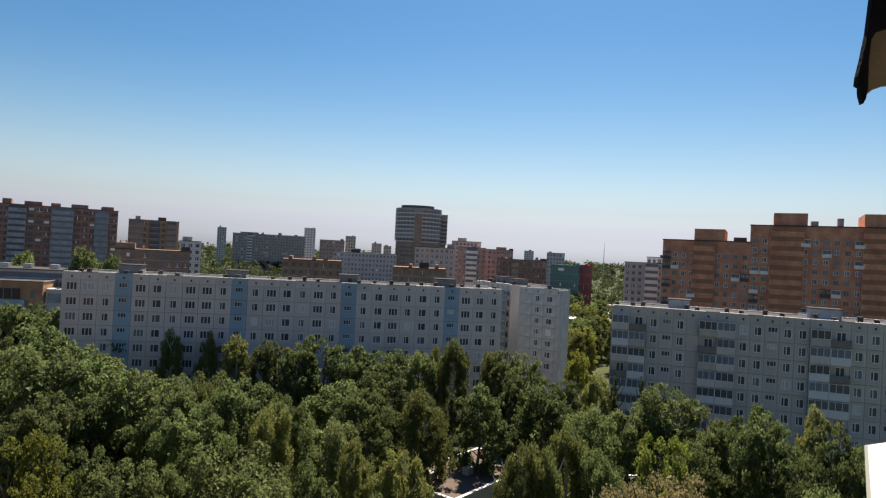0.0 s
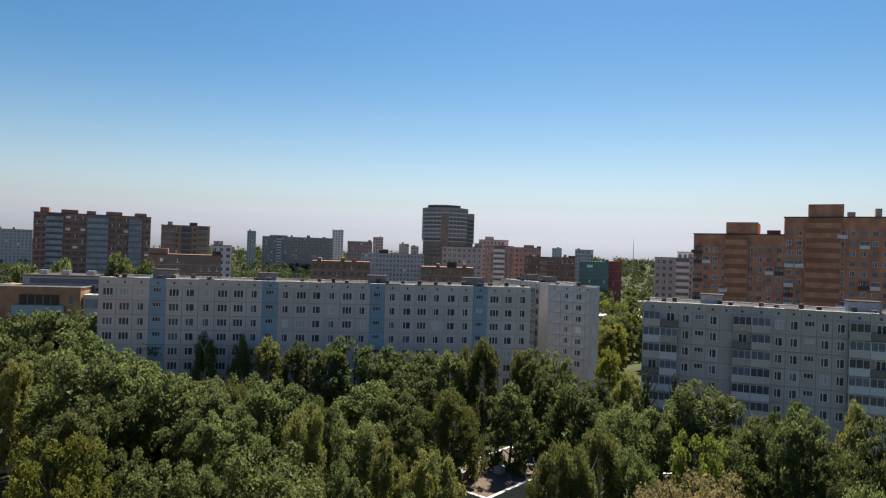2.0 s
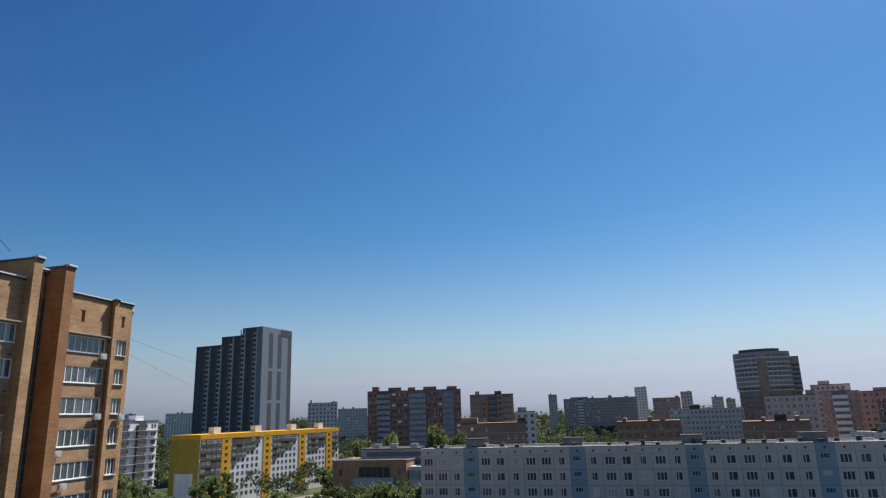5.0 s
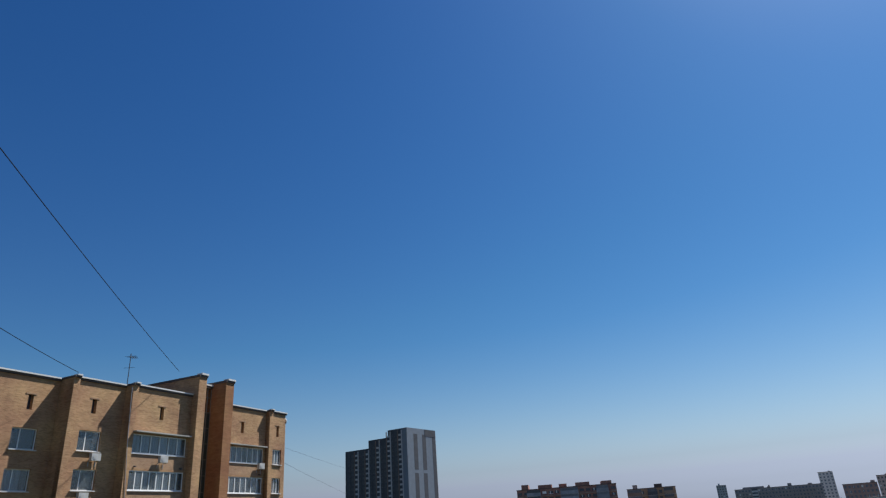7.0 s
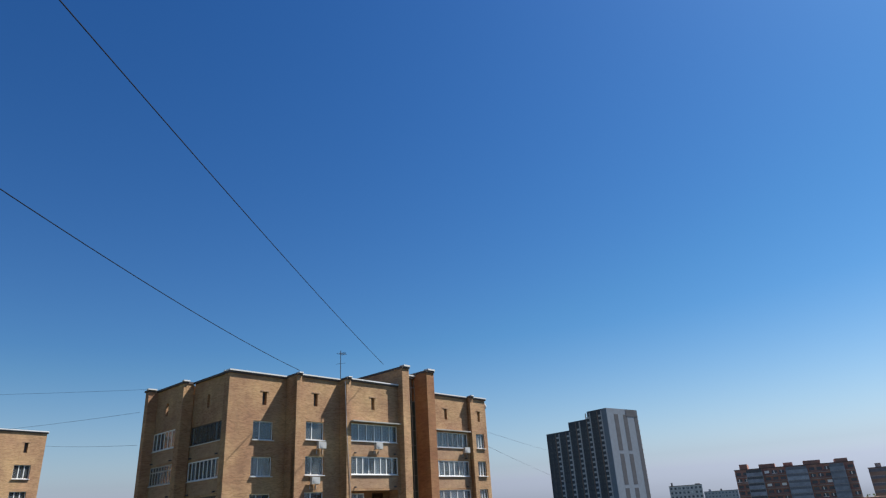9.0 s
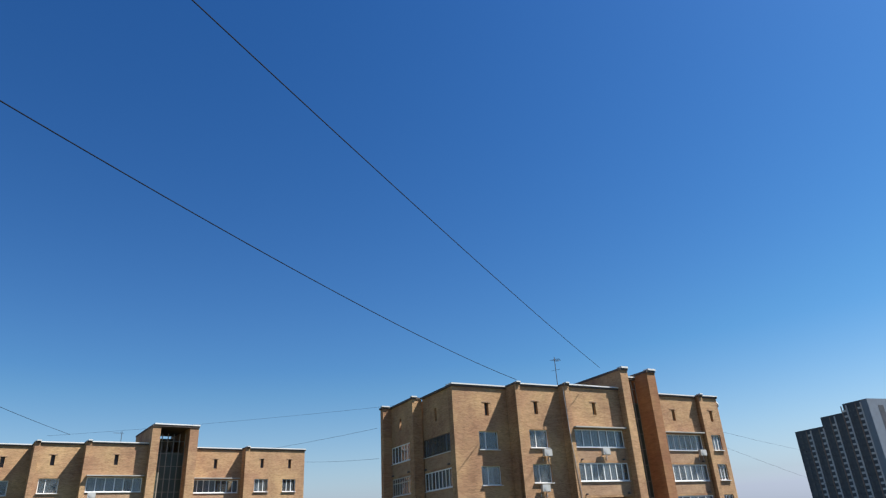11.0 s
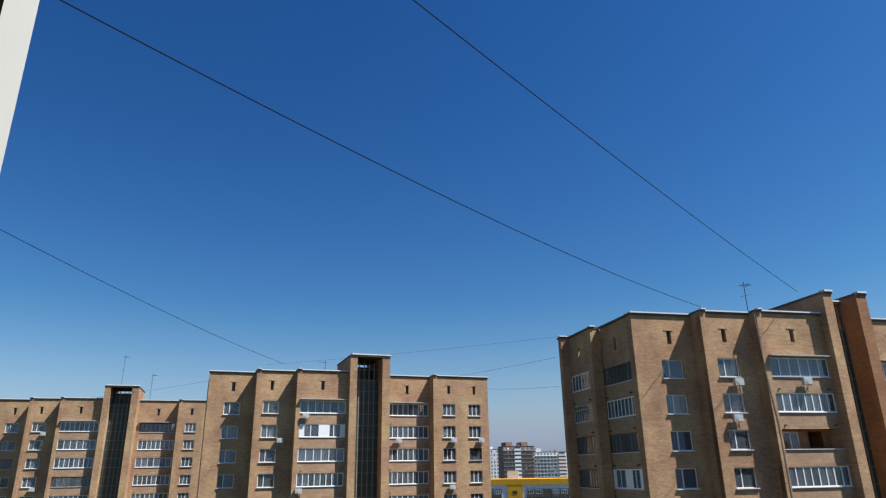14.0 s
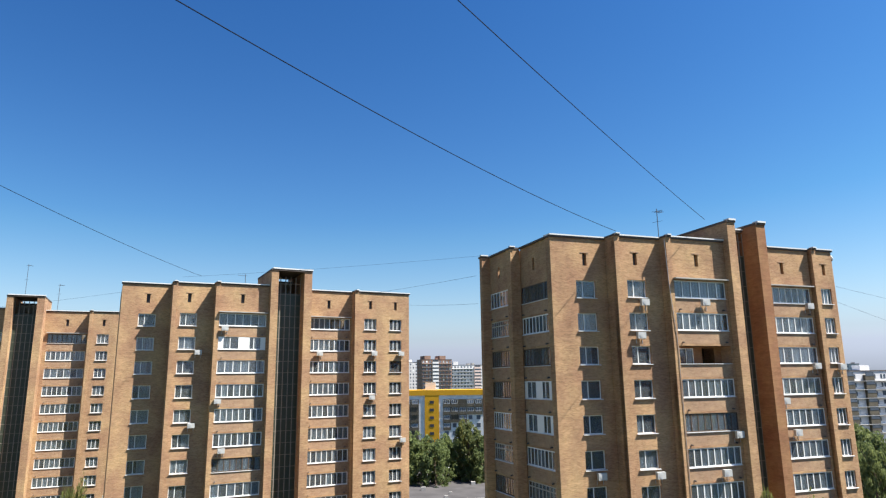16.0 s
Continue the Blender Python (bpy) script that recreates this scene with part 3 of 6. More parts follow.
CANT = 34.0
chamfer(tower_a)
tower_b = brick_tower(pose(-78.6, -31.8, 0, 0, 0, 90 + 22.6), "ochre brick apartment tower with a dusty glazed stair shaft", 23, panel_row=1, flank=False, first=1.95, second=0.95, steps=STEPS_B, drop_top=0.27, dark_rows=((6,), ()))
tower_c = brick_tower(pose(-104.4, -77.2, 0, 0, 0, 90 + 20), "ochre brick apartment tower standing behind its twin", 31, flank=False, steps=STEPS_B, drop_top=0.15, dark_rows=((3,), (0,)))


# ---- panel buildings ----
DIM_GLASS = mat("dim_window", (0.05, 0.055, 0.065), 0.35, 0.3, 0.8, bump=0.0, rnd=0.3)
BROWN_BOARD = mat("dark_brown_board", (0.2, 0.175, 0.155), 0.85, 0.25, 1.0)
LIFT_PALE = mat("pale_render", (0.5, 0.5, 0.5), 0.95, 0.2, 0.6)
LIFT_GREY = mat("weathered_render", (0.27, 0.26, 0.25), 0.95, 0.35, 0.6)


def panel_form(w, h, win, t=0.22):
    """A facade panel with a window hole; win: (x, z, w, h) or None; joints stay open round it."""
    g2 = 0.024
    holes = [(win[0], win[0] + win[2], win[1], win[1] + win[3])] if win else []
    return pierced((g2, w - g2), (g2, h - g2), holes, 0, t)


def panel_window(parent, x, y, z, w, h, bars, r):
    fr = part("window", shared(("pw", w, h, tuple(bars)), lambda: frame_form(w, h, bars, t=0.11 if h > 1 else 0.06).mesh("window", PVC)), PVC, parent, at=(x, y, z))
    k = r.choice((0, 0, 0, 0, 0, 0, 1, 1, 2))
    gm = (DIM_GLASS, FAR_GLASS, CURTAIN)[k]
    part("pane", shared(("pp", w, h, k), lambda: Form().box(0.05, w - 0.05, 0.04, 0.055, 0.05, h - 0.05).mesh("pane", gm)), gm, fr)


def loggia(parent, x, y, z, w, style, dark=False):
    """A glazed or open balcony box of a panel building."""
    fm = LIFT_GREY if dark else {0: PANEL_GREY, 1: WHITE_METAL, 2: PANEL_BLUE, 3: OLD_FRAME, 4: BROWN_BOARD, 5: WHITE_METAL}[style]
    b = part("balcony", shared(("lg", w, style, dark), lambda: Form().box(0, w, -1.0, -0.94, 0, 1.05).box(0, w, -1.0, 0, -0.14, -0.002).box(0, 0.06, -0.94, 0, 0, 1.05).box(w - 0.06, w, -0.94, 0, 0, 1.05).mesh("balcony", fm)), fm, parent, at=(x, y, z))
    if style != 4:
        n = max(3, int(w / 0.75))
        part("glazing_frame", shared(("lgf", w), lambda: frame_form(w, 1.4, [w * i / n for i in range(1, n)], t=0.06).mesh("glazing_frame", PVC)), PVC, b, at=(0, -0.99, 1.052))
        part("pane", shared(("lgp", w), lambda: Form().box(0.04, w - 0.04, -0.96, -0.945, 1.09, 2.41).mesh("pane", FAR_GLASS)), FAR_GLASS, b)


def panel_block(m, label, cols, floors, fh, pw, depth, seed, wall, group="", trim=27, stair=PANEL_BLUE, roof_boxes=(), lift=None, sizes={}):
    """cols: one letter a column: w window, W wide window, t twin, s stair, l loggia, b blank; sizes: widths of letters that differ from pw."""
    r = random.Random(seed)
    b = thing("panel_building", label, "building", m, group)
    edges = list(accumulate([0.0] + [sizes.get(c, pw) for c in cols]))
    W, z0 = edges[-1], trim - 1.3 - floors * fh
    part("body", Form().box(0, W, 0.12, depth, 0, trim - 0.25), JOINT, b, "concrete core with open joints")
    part("end_wall", Form().box(-0.2, -0.003, -0.003, depth, 0, trim - 0.1), wall, b)
    part("end_wall", Form().box(W + 0.003, W + 0.2, -0.003, depth, 0, trim - 0.1), wall, b)
    part("plinth", Form().box(0, W, -0.02, 0.12, 0, z0), wall, b)
    whole = pw
    for i, c in enumerate(cols):
        x, pw = edges[i], edges[i + 1] - edges[i]
        for k in range(floors):
            z = z0 + k * fh
            if k < floors - 7:
                if k == 0:
                    part("lower_wall", shared(("low", wall.name, pw), lambda: Form().box(0.016, pw - 0.016, -0.1, 0.12, 0, (floors - 7) * fh - 0.03).mesh("lower_wall", wall)), wall, b, at=(x, 0, z))
                continue
            win = {"w": (pw * 0.29, 0.75, 1.15, 1.5), "W": (pw * 0.18, 0.75, 1.85, 1.5), "t": (pw * 0.23, 0.75, 1.55, 1.5), "s": (pw * 0.22, 1.5, 1.4, 0.85), "l": (pw * 0.3, 0.5, 1.4, 1.9), "b": None, "n": None, "e": None}[c]
            pm = stair if c == "s" else wall
            part("panel", shared(("pan", c, pm.name, pw, fh), lambda: panel_form(pw, fh, win).mesh("panel", pm)), pm, b, at=(x, -0.1, z))
            if win:
                bars = {"w": [0.46], "W": [0.62, 1.23], "t": [0.62], "s": [0.5, 1.0], "l": [0.7]}[c]
                panel_window(b, x + win[0], 0.0, z + win[1], win[2], win[3], bars, r)
            if c == "l":
                loggia(b, x + 0.02, -0.105, z + 0.12, pw - 0.04, r.choice((0, 1, 4, 1, 5, 0, 1, 3, 0)), dark=(seed == 6))
        part("attic_panel", shared(("att", c == "s", wall.name, pw), lambda: Form().box(0.016, pw - 0.016, -0.1, 0.12, 0, 1.28).mesh("attic_panel", stair if c == "s" else wall)), wall, b, at=(x, 0, trim - 1.3))
        part("vent_hole", shared("vent", lambda: Form().box(-0.16, 0.16, -0.112, -0.1, 0, 0.4).mesh("vent_hole", DARK_STEEL)), DARK_STEEL, b, at=(x + pw / 2, 0, trim - 0.95))
    pw = whole
    cop_dark = Form().box(-0.02, pw * 0.98, -0.16, 0.4, -0.03, 0.06).mesh("coping", ROOFING)
    cop = Form().box(-0.02, pw * 0.98, -0.24, 0.4, 0, 0.1).mesh("coping", WHITE_METAL)
    for i in range(int(W / pw)):
        o = part("coping", cop if r.random() < 0.68 else cop_dark, WHITE_METAL, b, at=(i * whole, r.uniform(-0.02, 0.06), trim - 0.02 + r.uniform(0, 0.05)))
        o.rotation_euler = (0, radians(r.uniform(-0.8, 0.8)), 0)
        if r.random() < 0.75:
            part("roof_vent", shared(("rv", i % 3), lambda: Form().box(0, 0.7, 0, 0.7, 0, 0.55 + 0.15 * (i % 3)).box(-0.1, 0.8, -0.1, 0.8, 0.56 + 0.15 * (i % 3), 0.62 + 0.15 * (i % 3)).mesh("roof_vent", DARK_FASCIA)), DARK_FASCIA, b, at=(i * whole + r.uniform(0, 1.5), r.uniform(0.6, 3.0), trim - 0.1))
        if r.random() < 0.25:
            part("roof_aerial", shared("aer", lambda: Form().tube([(0, 0, 0), (0, 0, 1.8)], 0.025, 4).tube([(-0.4, 0, 1.6), (0.4, 0, 1.6)], 0.015, 4).mesh("roof_aerial", DARK_STEEL)), DARK_STEEL, b, at=(i * whole + 0.5, 2.0, trim - 0.1))
    part("rear_coping", Form().box(-0.25, W + 0.25, depth - 0.3, depth + 0.1, trim - 0.02, trim + 0.08), WHITE_METAL, b, "pale tin coping")
    part("roof", Form().box(0, W, 0.3, depth - 0.3, trim - 0.24, trim - 0.1), ROOFING, b)
    for x, w, h in roof_boxes:
        part("lift_room", Form().box(x, x + w, 3.5, 7.0, trim - 0.1, trim + h), lift or LIFT_GREY, b, "concrete lift room on the roof")
        part("lift_room_roof", Form().box(x - 0.2, x + w + 0.2, 3.3, 7.2, trim + h + 0.002, trim + h + 0.14), ROOFING, b)
    return b


long_block = panel_block(pose(-67.7, 115.7, 0, 0, 0, 10.4), "nine-storey pale panel building with blue stair strips", "WWwsWtwWWwswWtwWwswtWwtwsWtw", 9, 2.72, 2.9, 12.0, 3, PANEL, trim=26.7,
                         roof_boxes=((8.2, 3.8, 1.5), (27.5, 3.6, 1.3), (49, 3.6, 1.4), (68.5, 4.0, 1.4)))
side_block = panel_block(pose(19.9, 162.6, 0, 0, 0, -35), "pale panel building end beside the long one", "bwte", 9, 2.72, 3.3, 5.0, 4, LIFT_PALE, trim=26.1, sizes={"e": 1.1})
rear_wing = panel_block(pose(9.2, 189.0, 0, 0, 0, -66), "pale panel building wing with stacked dark loggias", "wllwllwl", 9, 2.72, 2.75, 11.0, 6, PANEL, trim=26.3, roof_boxes=((6, 4, 1.5), (15, 4, 1.3)))
right_block = panel_block(pose(30.5, 114.0, 0, 0, 0, -21), "nine-storey grey panel building with glazed loggias", "llwswnllwwswwllwwswwllwws", 9, 2.75, 2.16, 12.0, 5, PANEL_GREY, trim=25.8, stair=PANEL_GREY,
                          roof_boxes=((9, 3.5, 1.5), (31, 4.5, 1.6), (49, 3, 1.5)), lift=LIFT_PALE, sizes={"l": 2.82, "n": 1.98})


# ---- taller blocks further off ----
ORANGE = brick_mat("orange_brick", (0.55, 0.255, 0.165), (0.47, 0.21, 0.135), (0.5, 0.29, 0.21))
BROWN = brick_mat("brown_brick", (0.34, 0.18, 0.14), (0.28, 0.145, 0.115), (0.36, 0.24, 0.19))
# Pink, red, grey-blue and light grey are paled to carry distance haze.
PINK = mat("pink_render", (0.58, 0.46, 0.42), 0.9, 0.12)
RED = mat("dull_red_render", (0.42, 0.27, 0.235), 0.9, 0.15)
TAN = mat("tan_brick", (0.36, 0.235, 0.15), 0.9, 0.15)
OLDBRICK = mat("old_red_brick", (0.27, 0.17, 0.13), 0.95, 0.25)
GREYBLUE = mat("grey_blue_panel", (0.42, 0.43, 0.46), 0.85, 0.12)
LIGHTGREY = mat("light_grey_panel", (0.62, 0.61, 0.61), 0.85, 0.1)
CHARCOAL = mat("charcoal_panel", (0.062, 0.067, 0.082), 0.8, 0.2)
GREEN = mat("green_cladding", (0.08, 0.22, 0.2), 0.8, 0.15)
REDCLAD = mat("red_cladding", (0.4, 0.08, 0.07), 0.8, 0.15)
YELLOW = mat("yellow_panel", (0.66, 0.33, 0.012), 0.8, 0.1)
# Darker copy of the yellow: the end wall's shade is in the colour.
SHADED_YELLOW = mat("shaded_yellow_cladding", (0.4, 0.26, 0.04), 0.8, 0.15)
BALC = mat("balcony_screen", (0.1, 0.085, 0.06), 0.8, 0.3, 0.9, rnd=0.2)


LOGGIA_SHADE = mat("brown_loggia_shade", (0.3, 0.15, 0.09), 0.9, 0.2)
GLAZED_BAY = mat("grey_blue_glazing", (0.22, 0.255, 0.3), 0.4, 0.35, 0.5, rnd=0.15)
# Mauve-grey lightened so the far slab's haze sits in its base colour.
SLAB_GREY = mat("hazed_mauve_panel", (0.4, 0.345, 0.34), 0.9, 0.15)
MIX_BROWN = mat("grey_brown_brick", (0.24, 0.185, 0.15), 0.9, 0.2)


def block(name, label, x, y, rot, w, h, wall, floors, cols, depth=14, sections=(), glass=FAR_GLASS, bands=None, single=False, win=(0.5, 0.5)):
    """A far building: front from (x, y) along rot; sections: (from, to, extra height) in shares of the width."""
    b = thing(name, label, "building", pose(x, y, 0, 0, 0, rot))
    f = Form().box(0, w, 0, depth, 0, h)
    rr = random.Random(len(label) + int(x))
    for a, c, e in sections:
        part("roof_section", Form().box(a * w, c * w, 0.5, depth - 1, h + 0.002, h + e), wall, b)
    part("wall", f, wall, b)
    part("coping", Form().box(-0.2, w + 0.2, -0.2, 0.4, h - 0.3, h - 0.002), DARK_FASCIA, b)
    for _ in range(max(1, int(w / 11))):
        a, e = rr.uniform(0.05, 0.9) * w, rr.uniform(0.8, 2.4)
        if not any(p * w - 3 < a < q * w + 0.5 for p, q, _e in sections):
            part("roof_room", Form().box(a, min(w, a + rr.uniform(1.2, 4)), 1.5, 4.5, h + 0.003, h + e), rr.choice((LIFT_GREY, ROOFING, wall)), b)
    fh, cw = (h - 2.5) / floors, w / cols
    ww, wh = cw * win[0], fh * win[1]
    if bands:
        for a, c, bm in bands:
            part("balcony_column", Form().box(a * w, c * w, -0.9, -0.002, 2, h - 1.5), bm, b)
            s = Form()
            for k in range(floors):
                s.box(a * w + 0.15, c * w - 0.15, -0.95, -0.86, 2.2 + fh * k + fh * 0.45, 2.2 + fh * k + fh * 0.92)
            # On single-window blocks the brown strips paint in the shade of recessed loggias.
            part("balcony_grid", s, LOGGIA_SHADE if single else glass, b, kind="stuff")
    spots = [(i, k) for i in range(cols) for k in range(floors) if not any(a - 0.001 < (i + 0.5) / cols < c for a, c, _ in bands or ())]
    if single:
        me = Form().box(0, ww, -0.06, 0.0, 0, wh).mesh("window", glass)
        fr = frame_form(ww + 0.12, wh + 0.12, [ww * 0.45], d=0.08, t=0.07).mesh("window_frame", PVC)
        fo = frame_form(ww + 0.12, wh + 0.12, [ww * 0.6], d=0.08, t=0.07).mesh("window_frame", OLD_FRAME)
        gb = Form().box(-0.5, ww + 0.7, -0.9, -0.12, -0.8, 0.25).box(-0.5, ww + 0.7, -0.88, -0.12, 1.3, 1.42).box(-0.5, -0.4, -0.9, -0.12, 0.25, 1.3).box(ww + 0.6, ww + 0.7, -0.9, -0.12, 0.25, 1.3).mesh("glazed_balcony", LIGHTGREY)
        gd = Form().box(-0.5, ww + 0.7, -0.9, -0.12, -0.8, 0.2).box(-0.5, ww + 0.7, -0.88, -0.12, 1.25, 1.42).mesh("glazed_balcony", CHARCOAL)
        for i, k in spots:
            if k < floors - 13 or k == floors - 1:
                continue
            q = part("window", me, glass, b, at=(i * cw + cw * (1 - win[0]) / 2, -0.002, 1.8 + fh * k + 0.9))
            part("window_frame", fr if rr.random() < 0.6 else fo, PVC, q, at=(-0.06, -0.1, -0.06))
            if rr.random() < (0.6 if i == 0 else 0.15):
                part("glazed_balcony", gb if rr.random() < 0.6 else gd, PVC, q)
    else:
        s = Form()
        for i, k in spots:
            s.box(i * cw + cw * (1 - win[0]) / 2, i * cw + cw * (1 + win[0]) / 2, -0.06, -0.002, 1.8 + fh * k + fh * 0.3, 1.8 + fh * k + fh * 0.3 + wh)
        part("window_grid", s, glass, b, kind="stuff")
        s = Form()
        for i, k in spots:
            x0, z1 = i * cw + cw * (1 - win[0]) / 2, 1.8 + fh * k + fh * 0.3
            q = rr.random()
            if q < 0.25:
                s.box(x0 + ww * 0.35, x0 + ww * 0.5, -0.1, -0.063, z1, z1 + wh)
            if q < 0.1:
                s.box(x0 - 0.1, x0 + ww + 0.1, -0.1, -0.063, z1 - 0.15, z1 - 0.003)
            if q > 0.96:
                s.box(x0, x0 + ww * 0.9, -0.1, -0.063, z1 + wh * 0.1, z1 + wh)
        if s.v:
            part("window_trim", s, PVC, b, kind="stuff")
        s = Form()
        for k in range(1, floors):
            s.box(0.02, w - 0.02, -1.0 if bands else -0.03, -0.001, 1.8 + fh * k - 0.08, 1.8 + fh * k + 0.08)
        part("floor_line", s, CONCRETE, b, kind="stuff")
        s = Form()
        for i in range(max(2, int(depth / 4))):
            for k in range(floors):
                yy = depth * (i + 0.5) / max(2, int(depth / 4))
                s.box(-0.06, -0.002, yy - 0.8, yy + 0.8, 1.8 + fh * k + fh * 0.3, 1.8 + fh * k + fh * 0.8)
                s.box(w + 0.002, w + 0.06, yy - 0.8, yy + 0.8, 1.8 + fh * k + fh * 0.3, 1.8 + fh * k + fh * 0.8)
        part("side_window_grid", s, glass, b, kind="stuff")
    return b


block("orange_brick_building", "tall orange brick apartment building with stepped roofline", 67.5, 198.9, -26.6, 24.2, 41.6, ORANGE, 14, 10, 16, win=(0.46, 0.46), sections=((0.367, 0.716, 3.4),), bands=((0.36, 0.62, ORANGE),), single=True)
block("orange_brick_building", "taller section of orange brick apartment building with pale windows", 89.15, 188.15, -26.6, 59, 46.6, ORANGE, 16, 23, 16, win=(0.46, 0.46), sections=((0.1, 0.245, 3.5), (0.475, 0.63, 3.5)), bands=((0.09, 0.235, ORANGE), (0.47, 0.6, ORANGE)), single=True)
TOWER_GREY = mat("tower_grey_panel", (0.16, 0.195, 0.245), 0.8, 0.1)
STRIP_GREY = mat("grey_brown_strip", (0.2, 0.15, 0.13), 0.8, 0.2)
TOWER_MIX = mat("brown_grey_cladding", (0.27, 0.255, 0.25), 0.8, 0.15)


def round_tower():
    """A tower with a bowed front, its upper storeys corbelled out."""
    t = thing("round_tower", "brown and grey tower block with a bowed front", "building", pose(-20.0, 492.0, 0, 0, 0, 2))
    for name, rr, z0, z1, m in (("lower_shaft", 16.4, 0, 44, MIX_BROWN), ("upper_shaft", 17.4, 44.002, 67.2, TOWER_MIX)):
        n = 18
        out = [(rr * math.cos(math.pi + math.pi * i / n), rr * 0.85 * math.sin(math.pi + math.pi * i / n)) for i in range(n + 1)]
        part(name, Form().prism(out + [(rr, 12), (-rr, 12)], z0, z1), m, t)
    for k in range(21):
        z, rr = 4 + 3 * k, (16.4 if k < 13 else 17.4)
        f = Form()
        for i in range(18):
            if i in (8, 9) or (k < 13 and i % 5 == 3):
                continue
            a0, a1 = math.pi + math.pi * (i + 0.12) / 18, math.pi + math.pi * (i + 0.88) / 18
            q = len(f.v)
            for e, zz in ((0.12, z), (0.12, z + 1.5)):
                f.v += [((rr + e) * math.cos(a0), (rr + e) * 0.85 * math.sin(a0), zz), ((rr + e) * math.cos(a1), (rr + e) * 0.85 * math.sin(a1), zz)]
            f.f.append((q, q + 1, q + 3, q + 2))
        part("window_ring", f, FAR_GLASS, t, kind="stuff")
        ledge = [((rr + 0.35) * math.cos(math.pi + math.pi * i / 18), (rr + 0.35) * 0.85 * math.sin(math.pi + math.pi * i / 18)) for i in range(19)]
        part("floor_ledge", Form().prism(ledge, z - 0.9, z - 0.45), LIGHTGREY if k >= 13 else MIX_BROWN, t, "pale ledge round a storey" if k >= 13 else "")
    part("brown_strip", Form().box(-2.6, 2.6, -15.6, -13.5, 4, 63), MIX_BROWN, t, "brown brick strip up the front")
    part("side_wing", Form().box(10, 21.5, 1, 20, 0, 41).box(10, 22.2, 0.5, 20, 41.002, 64), TOWER_MIX, t, "set-back side wing")
    s = Form()
    for k in range(19):
        s.box(17.6, 22.0 if k >= 13 else 21.3, 0.35 if k >= 13 else 0.85, 0.48 if k >= 13 else 0.98, 3.5 + 3 * k, 5 + 3 * k)
    part("window_grid", s, DIM_GLASS, t, kind="stuff")
    part("crown", Form().prism([(12.5 * math.cos(2 * math.pi * i / 16) - 1, 8 * math.sin(2 * math.pi * i / 16)) for i in range(16)], 67.202, 69.6), CHARCOAL, t, "dark flat crown")


round_tower()
block("apartment_block", "pale pink rendered apartment block", -14.4, 329.7, 0.9, 20, 37, PINK, 12, 8)
block("apartment_block", "pink apartment block behind the others", 5.3, 420.0, -2.2, 19, 43, PINK, 14, 8, sections=((0.2, 0.5, 2),))
block("apartment_block", "dull red apartment block with pale stripes", 8.5, 372, -3, 16, 38.5, RED, 12, 6, bands=((0.3, 0.7, LIGHTGREY),))
block("apartment_block", "dull red brick apartment block", 22.1, 399.4, -4.6, 21, 38.4, RED, 12, 8, sections=((0.5, 0.8, 1.5),))
block("apartment_block", "low red-brown brick block", 27.6, 328.8, -6.9, 25, 33, OLDBRICK, 10, 10, bands=((0.3, 0.45, TAN),))
block("office_block", "dark glassy office block with stepped top", 82.4, 513.4, -10.5, 14, 39.6, GREYBLUE, 12, 6)
block("office_block", "green clad low commercial building", 69.4, 414.2, -10.7, 18, 31, GREEN, 6, 4, win=(0.9, 0.4))
block("office_block", "red clad low commercial building", 87.8, 420.9, -12.4, 9.5, 31.5, REDCLAD, 5, 3)
block("apartment_block", "grey panel block beside the orange building", 81.3, 288.8, -17.3, 16, 34.5, GREYBLUE, 11, 6, bands=((0.55, 0.9, LIGHTGREY),))
block("apartment_block", "grey panel block tower", 96.3, 305.2, -18.7, 9, 37.4, LIGHTGREY, 12, 4)
block("tower_block", "slim blue-white tower far off", -169.1, 781.9, 12.1, 13.4, 58, LIGHTGREY, 18, 4)
block("tower_block", "slim grey tower far off", -331.1, 943.6, 19.2, 12.5, 58, GREYBLUE, 18, 4)
block("apartment_block", "long dull slab block far off", -232.9, 712.9, 15.1, 78, 46.5, SLAB_GREY, 14, 26, bands=((0.2, 0.27, LIGHTGREY),), sections=((0.1, 0.35, 1.5),))
block("apartment_block", "red apartment block far off", -97.9, 510.7, 9.8, 19.5, 40.7, RED, 13, 8)
block("tower_block", "narrow pinkish tower far off", -97.6, 642.6, 8.5, 10, 47.5, PINK, 15, 4)
block("apartment_block", "pinkish block far off", -66.2, 596.3, 5.5, 9, 41, PINK, 13, 4)
block("apartment_block", "pinkish lower block far off", -55.2, 597.3, 5.5, 7, 39, PINK, 12, 3)
block("apartment_block", "grey-green nine-storey panel block", -70.3, 414.1, 6.8, 40.6, 32.2, GREYBLUE, 10, 18)
block("brick_block", "old red brick block with a bare wall", -62.5, 252.4, 11.3, 23, 28.7, OLDBRICK, 9, 8, win=(0.4, 0.45), sections=((0.1, 0.16, 1.2), (0.5, 0.56, 1.4)))
block("brick_block", "old red brick block with a flat roof", -19.5, 254.3, 1.9, 21, 27.7, OLDBRICK, 9, 8, win=(0.4, 0.45), sections=((0.3, 0.36, 1.2), (0.8, 0.86, 1.4)))
block("brick_block", "old brown brick block behind the long building", -113.0, 223.0, 24.1, 24, 29.8, OLDBRICK, 9, 9, win=(0.4, 0.45), sections=((0.0, 0.25, 2),))
block("brick_building", "tan and grey brick apartment building", -158.1, 323.4, 24.3, 23.4, 43.4, TAN, 14, 8, bands=((0.42, 0.62, CHARCOAL), (0.0, 0.3, MIX_BROWN), (0.75, 0.95, MIX_BROWN)))
